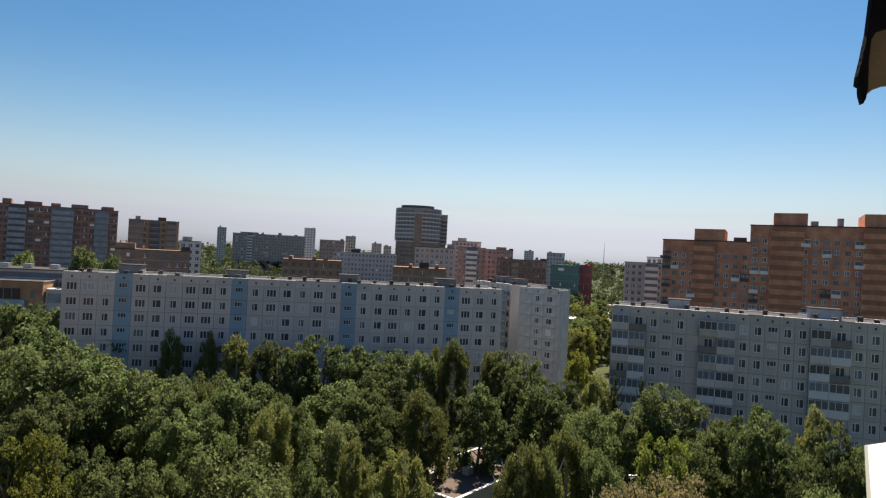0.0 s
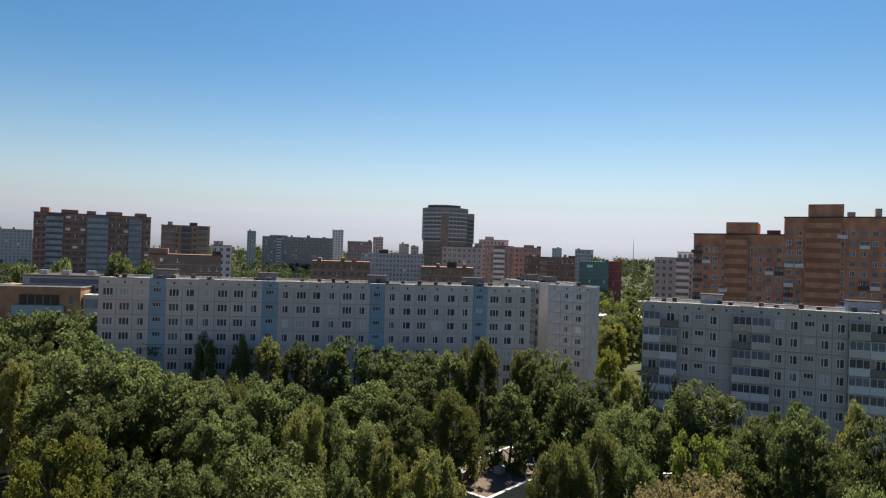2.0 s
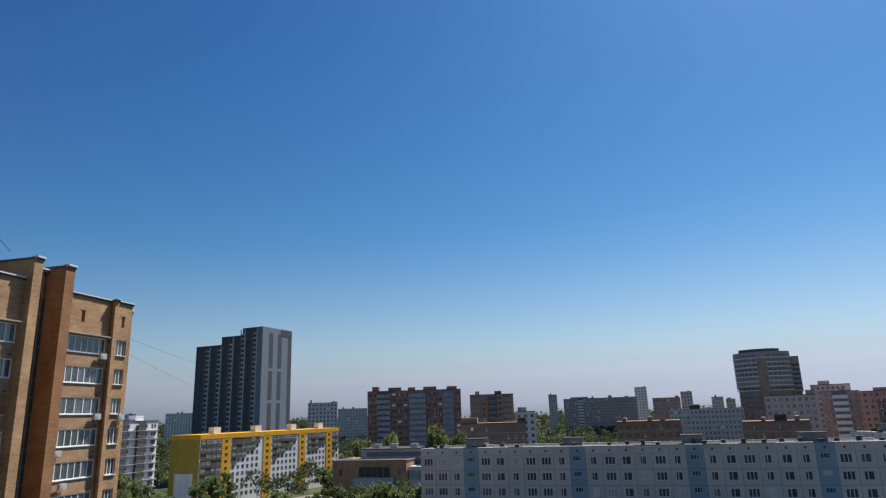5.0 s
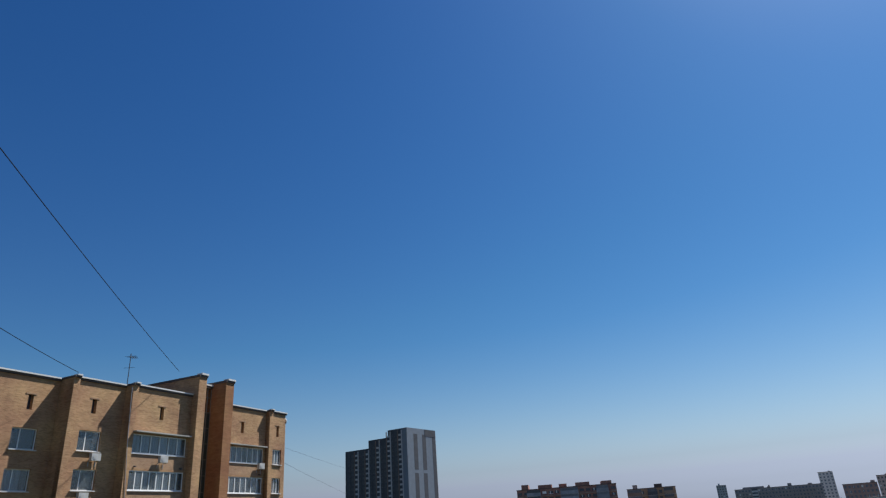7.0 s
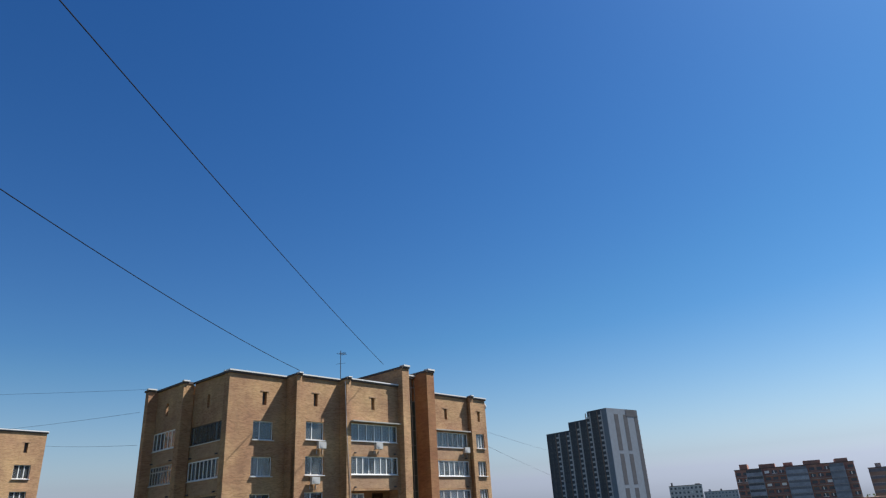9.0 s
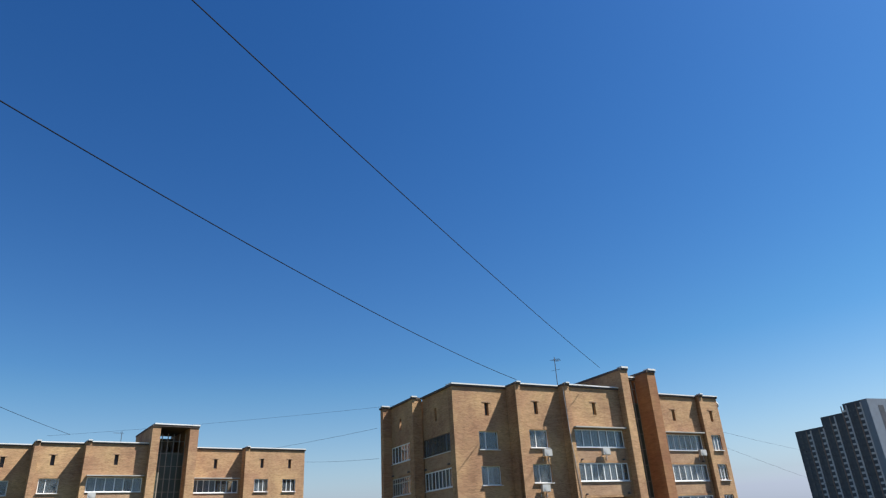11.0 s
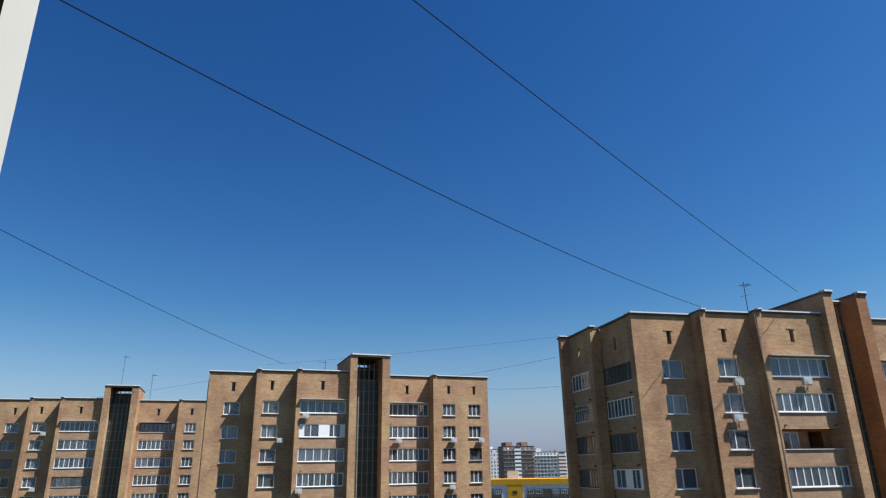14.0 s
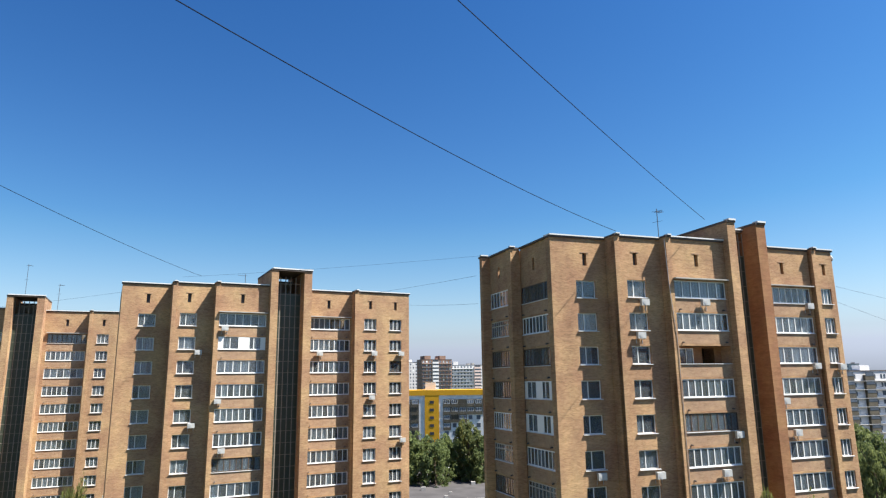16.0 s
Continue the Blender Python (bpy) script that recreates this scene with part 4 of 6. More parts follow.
block("apartment_block", "narrow white panel block", -113.4, 277.7, 21.6, 8.7, 33.7, LIGHTGREY, 11, 3)
block("tower_block", "pale block far off", 112.0, 893.0, -7.5, 13, 45.5, LIGHTGREY, 14, 4)
block("brown_brick_building", "long brown brick apartment building with glazed bays", -196.1, 281.4, 30.9, 48.1, 46.2, BROWN, 16, 16, 14, win=(0.7, 0.45), sections=((0.05, 0.12, 2.2), (0.22, 0.36, 1.6), (0.6, 0.74, 1.6), (0.86, 0.96, 1.5)), bands=((0.1, 0.24, GLAZED_BAY), (0.44, 0.62, GLAZED_BAY), (0.8, 0.92, GLAZED_BAY)))
block("apartment_block", "pale panel block beyond the yellow building", -359.0, 429.8, 38.7, 24, 46.5, LIGHTGREY, 14, 8)
block("apartment_block", "grey block far beyond the yellow building", -424.7, 556.4, 36.2, 30, 43, GREYBLUE, 14, 10)
block("apartment_block", "pale block in the far distance", -493.0, 342.0, 54.1, 22, 42, LIGHTGREY, 13, 7)
block("apartment_block", "pale slab in the far distance", -699.3, 566.6, 49.8, 33, 46, LIGHTGREY, 14, 10)
block("grey_panel_building", "grey panel building with stacked balconies", -197.9, 140.5, 100, 20, 34.6, LIGHTGREY, 12, 5, bands=((0.1, 0.28, BALC), (0.5, 0.68, BALC)))
block("apartment_block", "white apartment block seen between the brick towers", -596.4, 10.4, 105, 22, 50, LIGHTGREY, 16, 8)
block("apartment_block", "red and grey apartment block between the brick towers", -555.0, 25.4, 105, 27, 51, OLDBRICK, 16, 9, sections=((0.1, 0.3, 3), (0.6, 0.8, 3)), bands=((0.35, 0.55, LIGHTGREY),))
block("apartment_block", "pale apartment block with red edges", -611.7, 54.6, 105, 32, 47.5, LIGHTGREY, 15, 10, sections=((0.1, 0.25, 3),), bands=((0.75, 0.95, PINK),))


def black_tower():
    """A high charcoal and pale grey tower of stepped slabs."""
    b = thing("charcoal_tower", "high charcoal tower with pale grey end wall", "building", pose(-294.0, 306.7, 0, 0, 0, 96))
    D, h = 45.0, 91.5
    part("end_wall", Form().box(0, 31, 0, 4, 0, h), TOWER_GREY, b, "pale grey end wall")
    part("wall", Form().box(0.2, 30.8, 4.002, D * 0.35, 0, h).box(0.2, 30.8, D * 0.35 + 0.002, D * 0.72, 0, h - 4.5).box(0.2, 30.8, D * 0.72 + 0.002, D + 8, 0, h - 9.5), CHARCOAL, b, "charcoal panel flank")
    s = Form()
    for x in (7.0, 16.2):
        for z0, z1 in ((6, 22), (24, 44), (46, 64), (66, 88)):
            s.box(x, x + 4.0, -0.05, -0.002, z0, z1)
    part("dark_corner", Form().box(27.2, 31.05, -0.06, -0.002, 0, h - 1), CHARCOAL, b, "dark corner cladding")
    part("dark_top_band", Form().box(19, 31.1, -0.12, -0.062, h - 4.5, h - 0.02), CHARCOAL, b, "dark roof band")
    part("dark_window_strip", s, CHARCOAL, b, "dark vertical window strips", kind="stuff")
    s, q = Form(), Form()
    for k in range(29):
        z = 3 + 3 * k
        for i in range(15):
            y = 5 + i * 3.1
            if z < (h - 3 if y < D * 0.35 else h - 7.5 if y < D * 0.72 else h - 12.5):
                (s if i % 3 else q).box(-0.08 if i % 3 == 0 else 0.0, 0.19, y, y + 1.9, z, z + (1.5 if i % 3 else 1.1))
        q.box(31.01, 32.1, 0.3, 3.6, z, z + 1.1)
    part("window_grid", s, DIM_GLASS, b, kind="stuff")
    part("balcony_grid", q, GREYBLUE, b, kind="stuff")
    for i in range(0, 15, 3):
        y = 5 + i * 3.1
        top = h if y < D * 0.35 else h - 4.5 if y < D * 0.72 else h - 9.5
        part("flank_strip", Form().box(-0.15, 0.19, y - 1.1, y - 0.3, 0, top - 1), GREYBLUE, b)
        part("flank_strip", Form().box(-0.1, 0.19, y + 2.3, y + 2.9, 0, top - 1), STRIP_GREY, b)


black_tower()


PALE_FIELD = mat("weathered_white_panel", (0.7, 0.69, 0.68), 0.9, 0.15, 0.4)


def yellow_block(m, label, W, seed, stairs, h=28.2, full=()):
    """A nine-storey panel building clad in yellow with white stepped fields and balcony grids."""
    r = random.Random(seed)
    b = thing("yellow_panel_building", label, "building", m, group="yellow panel buildings")
    D, fh = 16.5, 2.75
    part("wall", Form().box(0, W, 0, D, 0, h), PALE_FIELD, b, "pale panel wall")
    part("yellow_top", Form().box(-0.15, W + 0.15, -0.25, D + 0.1, h - 1.6, h + 0.3), YELLOW, b, "yellow attic band")
    part("end_cladding", Form().box(-0.14, -0.002, 0.0, D, h - 15, h - 1.61).box(-0.14, -0.002, 0.0, 3.0, 4, h - 15.01).box(-0.14, -0.002, D - 3, D, 4, h - 15.01), SHADED_YELLOW, b, "yellow end cladding, darkened for shade, with a pale field")
    for x in stairs:
        part("stair_strip", Form().box(x, x + 5.2, -0.2, -0.002, 0, h - 1.61), YELLOW, b, "yellow stair strip")
        for k in range(9):
            part("stair_window", shared("ysw", lambda: Form().box(0, 1.5, -0.06, 0, 0, 1.0).mesh("stair_window", DIM_GLASS)), DIM_GLASS, b, at=(x + 1.85, -0.2, 2.9 + fh * k))
    me = Form().box(0, 1.4, -0.06, -0.002, 0, 1.45).mesh("window", FAR_GLASS)
    sc = Form().box(0.05, 2.85, -0.3, -0.25, 0, 0.95).box(0.05, 2.85, -0.3, -0.002, -0.14, -0.002).box(0.05, 2.85, -0.12, -0.07, 0.96, 2.58).mesh("balcony", BALC)
    bw = frame_form(2.2, 1.3, [0.75, 1.5], d=0.05, t=0.09).mesh("balcony_glazing", PVC)
    bp = Form().box(0.05, 2.15, 0.02, 0.04, 0.05, 1.25).mesh("pane", FAR_GLASS)
    n = int(W / 2.9)
    for i in range(n):
        x = 0.4 + i * 2.9
        if any(s - 2.6 < x < s + 5.0 for s in stairs):
            continue
        gap = min([x - s for s in stairs if s < x] or [x + 3])
        for k in range(9):
            z = 2.4 + fh * k
            grid = k > 4 + gap * 0.15 or full[0] <= x < full[1]
            if grid:
                q = part("balcony", sc, BALC, b, at=(x, -0.002, z - 0.6))
                if r.random() < 0.7:
                    part("balcony_glazing", bw, PVC, q, at=(0.3, -0.2, 1.0))
                    part("pane", bp, FAR_GLASS, q, at=(0.3, -0.2, 1.0))
                continue
            part("window", me, FAR_GLASS, b, at=(x + 0.6, 0, z + 0.25))
    for x in [s + 1 for s in stairs]:
        part("lift_room", Form().box(x - 1, x + 3, 5, 8, h + 0.302, h + 3.0), LIGHTGREY, b, "pale lift room on the roof")
    return b


yellow_block(pose(-218, 194.3, 0, 0, 0, 92), "nine-storey panel building clad in yellow", 96.3, 8, (12, 37.6, 63, 85.1), full=(0, 12))
yellow_block(pose(-245, -22.2, 0, 0, 0, 85), "yellow panel building seen between the brick towers", 84, 9, (10.5, 34.4, 59.3, 78.5), h=29.4, full=(24, 34.4))

mast = thing("radio_mast", "thin lattice radio mast far off", "mast", pose(218, 876, 0))
part("shaft", Form().tube([(0, 0, 0), (0, 0, 54)], [0.9, 0.35], 4), STEEL, mast)
part("spike", Form().tube([(0, 0, 54), (0, 0, 61)], 0.2, 4), STEEL, mast)

# ---- street, forecourt and low buildings ----
slab("road", [(-178, 40), (-130, 40), (-124, 120), (-118, 175), (-108, 240), (-132, 240), (-140, 175), (-160, 115)], 0.0, 0.03, ASPHALT, "pale worn asphalt street", "road")
slab("forecourt", [(-129.5, 55), (-84, 62), (-72, 100), (-100, 128), (-123.6, 122)], 0.0, 0.045, ASPHALT, "asphalt forecourt with parked cars", "pavement")
slab("car_park", [(-206, 190), (-165, 110), (-161.5, 116), (-143, 170), (-134, 232), (-200, 285)], 0.0, 0.04, PAVING, "pale paved car park", "pavement")
for a, b in (((-161, 113.5), (-141, 173)),):
    d = (Vector(b) - Vector(a)).normalized() * 0.15
    n = Vector((-d.y, d.x))
    slab("kerb", [tuple(Vector(a) + n), tuple(Vector(a) - n), tuple(Vector(b) - n), tuple(Vector(b) + n)], 0, 0.17, CONCRETE, "grey concrete kerb along the street", "kerb")
LINE_PAINT = mat("road_paint", (0.55, 0.55, 0.53), 0.8, 0.2, 1.0)
slab("lane_line", [(-149.2, 70), (-148.9, 70), (-131.8, 172), (-132.1, 172)], 0.03, 0.036, LINE_PAINT, "worn white lane line", "road marking")
TILE_RED = mat("red_sheet_roof", (0.3, 0.095, 0.075), 0.7, 0.18, 0.6)
ROOF_PALE = mat("pale_roofing", (0.11, 0.105, 0.1), 0.95, 0.2, 0.12)
RENDER_GREY = mat("grey_render", (0.32, 0.32, 0.33), 0.9, 0.12)
RENDER_WHITE = mat("white_render", (0.42, 0.41, 0.38), 0.9, 0.1)


def red_house():
    h = thing("red_roofed_house", "grey low shop with a red gabled sheet roof", "house", pose(-96.0, 102.7, 0, 0, 0, 62))
    L, W, e, r = 11.5, 9.5, 4.1, 6.9
    part("wall", Form().box(0, L, 0, W, 0, e - 0.1), RENDER_GREY, h)
    g = Form()
    g.v = [(0, 0, e - 0.1), (L, 0, e - 0.1), (L / 2, 0, r - 0.15), (0, 0.3, e - 0.1), (L, 0.3, e - 0.1), (L / 2, 0.3, r - 0.15), (0, W, e - 0.1), (L, W, e - 0.1), (L / 2, W, r - 0.15), (0, W - 0.3, e - 0.1), (L, W - 0.3, e - 0.1), (L / 2, W - 0.3, r - 0.15)]
    g.f = [(0, 1, 2), (5, 4, 3), (0, 2, 5, 3), (2, 1, 4, 5), (6, 8, 7), (9, 10, 11), (6, 9, 11, 8), (8, 11, 10, 7)]
    part("gable", g, RENDER_GREY, h)
    for s in (0, 1):
        x0, x1 = (-0.6, L / 2) if s == 0 else (L + 0.6, L / 2)
        k = 12
        for i in range(k):
            y0, y1 = -0.6 + (W + 1.2) * i / k, -0.6 + (W + 1.2) * (i + 1) / k - 0.03
            f, q = Form(), 0
            f.v += [(x0, y0, e - 0.3), (x0, y1, e - 0.3), (x1, y1, r), (x1, y0, r), (x0, y0, e - 0.2), (x0, y1, e - 0.2), (x1, y1, r + 0.1), (x1, y0, r + 0.1)]
            f.f += [tuple(q + j for j in u) for u in ((0, 1, 2, 3), (4, 7, 6, 5), (0, 4, 5, 1), (1, 5, 6, 2), (2, 6, 7, 3), (3, 7, 4, 0))]
            part("roof_sheet", f, TILE_RED, h, "red sheet of the roof")
    part("ridge", Form().tube([(L / 2, -0.6, r + 0.1), (L / 2, W + 0.6, r + 0.1)], 0.12, 6), TILE_RED, h)
    part("dormer", Form().box(1.0, 2.6, 3.0, 5.0, e - 0.2, e + 1.4), TILE_RED, h)
    part("door", Form().box(2.0, 3.2, -0.06, -0.002, 0, 2.1), DARK_FRAME, h)


red_house()


BARREL = mat("weathered_zinc", (0.17, 0.17, 0.165), 0.7, 0.2, 0.5)
OFFICE_BRICK = brick_mat("rusty_brick", (0.44, 0.25, 0.15), (0.36, 0.2, 0.12), (0.34, 0.24, 0.17))


def barrel_kiosk():
    k = thing("barrel_kiosk", "white kiosk with a grey barrel roof", "kiosk", pose(-90.9, 99.2, 0, 0, 0, 60))
    part("wall", Form().box(0, 11, -6.5, -0.3, 0, 2.7), RENDER_WHITE, k)
    part("flat_roof", Form().box(-0.3, 11.3, -6.8, -0.25, 2.702, 2.95), ROOF_PALE, k, "grey flat roof")
    f, n = Form(), 12
    pts = [(2.1 * math.cos(math.pi * i / n), 2.1 * math.sin(math.pi * i / n)) for i in range(n + 1)]
    f.v = [(0.0, 1.9 + a, 2.3 + b) for a, b in pts] + [(11.0, 1.9 + a, 2.3 + b) for a, b in pts]
    f.f = [(i, i + 1, n + 2 + i, n + 1 + i) for i in range(n)] + [tuple(range(n, -1, -1)), tuple(range(n + 1, 2 * n + 2)), (0, n + 1, 2 * n + 1, n)]
    part("barrel_roof", f, BARREL, k, "grey ribbed barrel roof")
    part("lower_wall", Form().box(0.1, 10.9, -0.1, 3.9, 0, 2.29), RENDER_GREY, k)
    part("window", Form().box(3, 4.4, -6.56, -6.5, 1.0, 2.1), FAR_GLASS, k)
    part("window", Form().box(6.5, 8.0, -6.56, -6.5, 1.0, 2.1), FAR_GLASS, k)


barrel_kiosk()


def flat_house(name, label, m, w, d, h, wall, roof, vents=0, seed=1):
    """A low flat-roofed building with a parapet."""
    r = random.Random(seed)
    b = thing(name, label, "building", m)
    part("wall", Form().box(0, w, 0, d, 0, h), wall, b)
    part("roof", Form().box(0.3, w - 0.3, 0.3, d - 0.3, h + 0.002, h + 0.06), roof, b)
    part("parapet", Form().box(-0.05, w + 0.05, -0.05, 0.28, h + 0.002, h + 0.14).box(-0.05, w + 0.05, d - 0.28, d + 0.05, h + 0.002, h + 0.14).box(-0.05, 0.28, 0.28, d - 0.28, h + 0.002, h + 0.14).box(w - 0.28, w + 0.05, 0.28, d - 0.28, h + 0.002, h + 0.14), wall, b)
    part("coping", Form().box(-0.1, w + 0.1, -0.1, 0.33, h + 0.142, h + 0.2).box(-0.1, w + 0.1, d - 0.33, d + 0.1, h + 0.142, h + 0.2).box(-0.1, 0.33, 0.33, d - 0.33, h + 0.142, h + 0.2).box(w - 0.33, w + 0.1, 0.33, d - 0.33, h + 0.142, h + 0.2), WHITE_METAL, b)
    for i in range(vents):
        x, y, s = r.uniform(2, w - 3), r.uniform(2, d - 3), r.uniform(0.6, 1.5)
        part("roof_vent", Form().box(x, x + s, y, y + s * 0.8, h + 0.06, h + 0.06 + s * 0.7), CONCRETE, b)
    return b


ROOF_BROWN = mat("brown_roofing", (0.13, 0.098, 0.08), 0.95, 0.2, 0.15)
flat_house("kindergarten", "low building with a brown flat roof among trees", pose(2.8, 75.1, 0, 0, 0, 51.8), 19, 10, 4.6, RENDER_WHITE, ROOF_BROWN, 5, 2)
flat_house("kindergarten", "low building with a dark flat roof among trees", pose(20.0, 82.0, 0, 0, 0, 8), 18, 9, 3.0, OLDBRICK, ROOFING, 2, 3)
flat_house("low_shed", "pale low shed with a flat roof", pose(-70.4, 83.6, 0, 0, 0, 46), 17, 9, 3.8, RENDER_WHITE, ROOF_PALE, 3, 4)
flat_house("shop_hall", "wide low shop hall with a grey flat roof", pose(-157, -14, 0, 0, 0, 92), 48, 56, 5.8, RENDER_GREY, ROOFING, 26, 5)
flat_house("low_hall", "white low hall beyond the panel buildings", pose(44, 285, 0, 0, 0, -8), 32, 18, 8, RENDER_WHITE, WHITE_METAL, 3, 6)
flat_house("low_hall", "white low hall between trees", pose(-125, 300, 0, 0, 0, 14), 40, 18, 9, RENDER_WHITE, WHITE_METAL, 3, 7)


CAR_DARK = mat("dark_glazing", (0.025, 0.028, 0.032), 0.25, 0.2, 0.6, bump=0)


def office():
    b = thing("brick_office", "brown brick office with dark glass bands", "building", pose(-131.6, 170, 0, 0, 0, 10.8))
    part("wall", Form().box(0, 24.5, 0, 16, 0, 20.3), OFFICE_BRICK, b)
    part("roof", Form().box(0.3, 24.2, 0.3, 9.9, 20.302, 20.36), ROOFING, b)
    part("coping", Form().box(-0.2, 24.7, -0.2, 0.28, 20.302, 20.5).box(-0.2, 0.28, 0.28, 16, 20.302, 20.5).box(24.22, 24.7, 0.28, 9.8, 20.302, 20.5), LIFT_GREY, b)
    part("glass_band", Form().box(9, 19, -0.25, -0.002, 15.6, 18.3), CAR_DARK, b, "dark glass band")
    for i in range(4):
        part("mullion", Form().box(11 + 2 * i, 11.15 + 2 * i, -0.32, -0.252, 15.6, 18.3), OFFICE_BRICK, b)
    part("balcony_front", Form().box(7.5, 20.5, -1.1, -0.26, 12.0, 15.4), PANEL_BLUE, b, "blue-grey balcony front")
    part("side_wing", Form().box(24.72, 31, 1.5, 9.2, 0, 18.2), LIFT_PALE, b, "pale lower side wing")
    part("side_wing_glass", Form().box(25.2, 30.6, 1.42, 1.498, 14.6, 17.2), GLAZED_BAY, b)
    part("side_wing_roof", Form().box(24.72, 31.3, 1.2, 9.25, 18.202, 18.4), WHITE_METAL, b)
    for i in range(5):
        part("window", shared("ofw", lambda: Form().box(0, 1.0, -0.06, -0.002, 0, 2.0).mesh("window", FAR_GLASS)), FAR_GLASS, b, at=(2.2, 0, 1.5 + 3.6 * i))
        part("window", shared("ofw", None), FAR_GLASS, b, at=(21.6, 0, 1.5 + 3.6 * i))
    part("upper_storey", Form().box(5, 29, 10, 24, 0, 23.0), LIFT_PALE, b, "set-back pale upper storey")
    part("upper_glass", Form().box(7, 27.5, 9.94, 9.998, 20.9, 22.3), FAR_GLASS, b)
    part("upper_roof", Form().box(4.4, 29.6, 9.3, 24.5, 23.002, 23.3), ROOFING, b)
    for x in (8, 14, 21, 27):
        part("roof_unit", Form().box(x, x + 2.2, 13, 15, 23.402, 24.6), STEEL, b)


office()
BUMPER = mat("black_rubber", (0.02, 0.02, 0.02), 0.8, 0.2, 3.0)
CAR_GLASS = mat("car_glass", (0.02, 0.025, 0.03), 0.08, 0.1, bump=0, spec=1.0)


def paint(name, col):
    return mat("car_paint_" + name, col, 0.25, 0.05, 0.5, bump=0.0, spec=0.8)


PAINT = {"white": paint("white", (0.75, 0.75, 0.75)), "dark": paint("dark", (0.03, 0.03, 0.035)), "maroon": paint("maroon", (0.12, 0.02, 0.025)), "silver": paint("silver", (0.45, 0.46, 0.47)), "blue": paint("blue", (0.02, 0.1, 0.4)), "beige": paint("beige", (0.5, 0.45, 0.36))}


def car(x, y, rot, col, van=False):
    """A car: body shell, cabin glass, four wheels; x ahead."""
    label = {"white": "white car parked on the asphalt", "dark": "dark car standing on the street", "maroon": "maroon car standing on the street", "silver": "silver car parked on pale paving", "blue": "blue car parked on the forecourt", "beige": "beige car parked near the trees"}[col]
    c = thing("van" if van else "car", label.replace("car", "van") if van else label, "car", pose(x, y, 0.05, 0, 0, rot), "parked cars")
    top = 2.0 if van else 1.45
    side = [(-2.15, 0.3), (2.1, 0.3), (2.2, 0.55), (2.15, 0.8), (1.25, 0.95), (-2.1, 1.0), (-2.2, 0.6)] if not van else [(-2.5, 0.3), (2.4, 0.3), (2.5, 0.7), (2.35, 1.1), (1.7, 1.25), (-2.5, 1.25)]
    roof = [(-1.95, side[-2][1] - 0.05), (0.95, 0.95), (0.35, top), (-1.4, top)] if not van else [(-2.48, 1.2), (1.75, 1.2), (1.2, top), (-2.45, top)]

    def extrude(outline, hw, inset=0.0):
        f, n = Form(), len(outline)
        zt = max(z for _, z in outline)
        zb = min(z for _, z in outline)
        w = [hw - inset * (z - zb) / (zt - zb + 1e-6) for _, z in outline]
        f.v = [(px, -q, pz) for (px, pz), q in zip(outline, w)] + [(px, q, pz) for (px, pz), q in zip(outline, w)]
        f.f = [tuple(range(n)), tuple(range(2 * n - 1, n - 1, -1))] + [(i, n + i, n + (i + 1) % n, (i + 1) % n) for i in range(n)]
        return f
    key = (col, van)
    part("body", shared(("carb",) + key, lambda: extrude(side, 0.88).mesh("body", PAINT[col])), PAINT[col], c)
    part("cabin", shared(("carg", van), lambda: extrude(roof, 0.8, 0.15).mesh("cabin", CAR_GLASS)), CAR_GLASS, c, "dark glazed cabin")
    part("roof_panel", shared(("carr",) + key, lambda: Form().box(roof[3][0] + 0.1, roof[2][0] - 0.05, -0.66, 0.66, top + 0.002, top + 0.05).mesh("roof_panel", PAINT[col])), PAINT[col], c)
    wh = shared("wheel", lambda: Form().tube([(0, -0.11, 0), (0, 0.11, 0)], 0.32, 14).mesh("wheel", BUMPER))
    for wx in (-1.35, 1.4):
        for wy in (-0.8, 0.8):
            part("wheel", wh, BUMPER, c, at=(wx, wy, 0.32))


for row_ in ((-137.3, 144.9, 73, "silver", True), (-142.7, 124.1, 75, "maroon", False), (-141.2, 129.8, 75, "dark", False), (-126.8, 206.3, 60, "white", False), (-129.7, 212.9, 65, "white", False),
             (-134.6, 161.4, 73, "white", False), (-126.5, 155.3, 253, "white", False), (-135.9, 110.7, 80, "white", True), (-113.2, 109.6, 30, "maroon", False), (-101.8, 100.9, 35, "white", False),
             (-107.0, 104.3, 35, "white", False), (-85.0, 90.5, 35, "blue", False), (-96.6, 97.1, 35, "dark", False), (-90.0, 93.3, 35, "dark", False), (-166, 152, 60, "white", False), (-163, 147, 60, "silver", False),
             (-160, 165, 70, "white", False), (-152, 178, 70, "white", False), (-172, 137, 60, "white", False), (-148, 190, 72, "silver", False), (-79.3, 91.4, 35, "dark", False)):
    car(*row_)


def street_lamp(x, y, h=9.5):
    s = thing("street_lamp", "grey steel street lamp with two heads", "lamp", pose(x, y, 0, 0, 0, 20))
    part("pole", Form().tube([(0, 0, 0), (0, 0, h)], [0.11, 0.06], 8), STEEL, s)
    for d in (-1, 1):
        part("arm", Form().tube([(0, 0, h - 0.2), (0, d * 1.0, h + 0.1)], 0.04, 6), STEEL, s)
        part("lamp_head", Form().box(-0.14, 0.14, d * 1.0 - 0.3, d * 1.0 + 0.3, h + 0.05, h + 0.2), WHITE_METAL, s)


for p in ((-153, 121.5), (-140, 168), (-120, 138), (-170, 95)):
    street_lamp(*p)


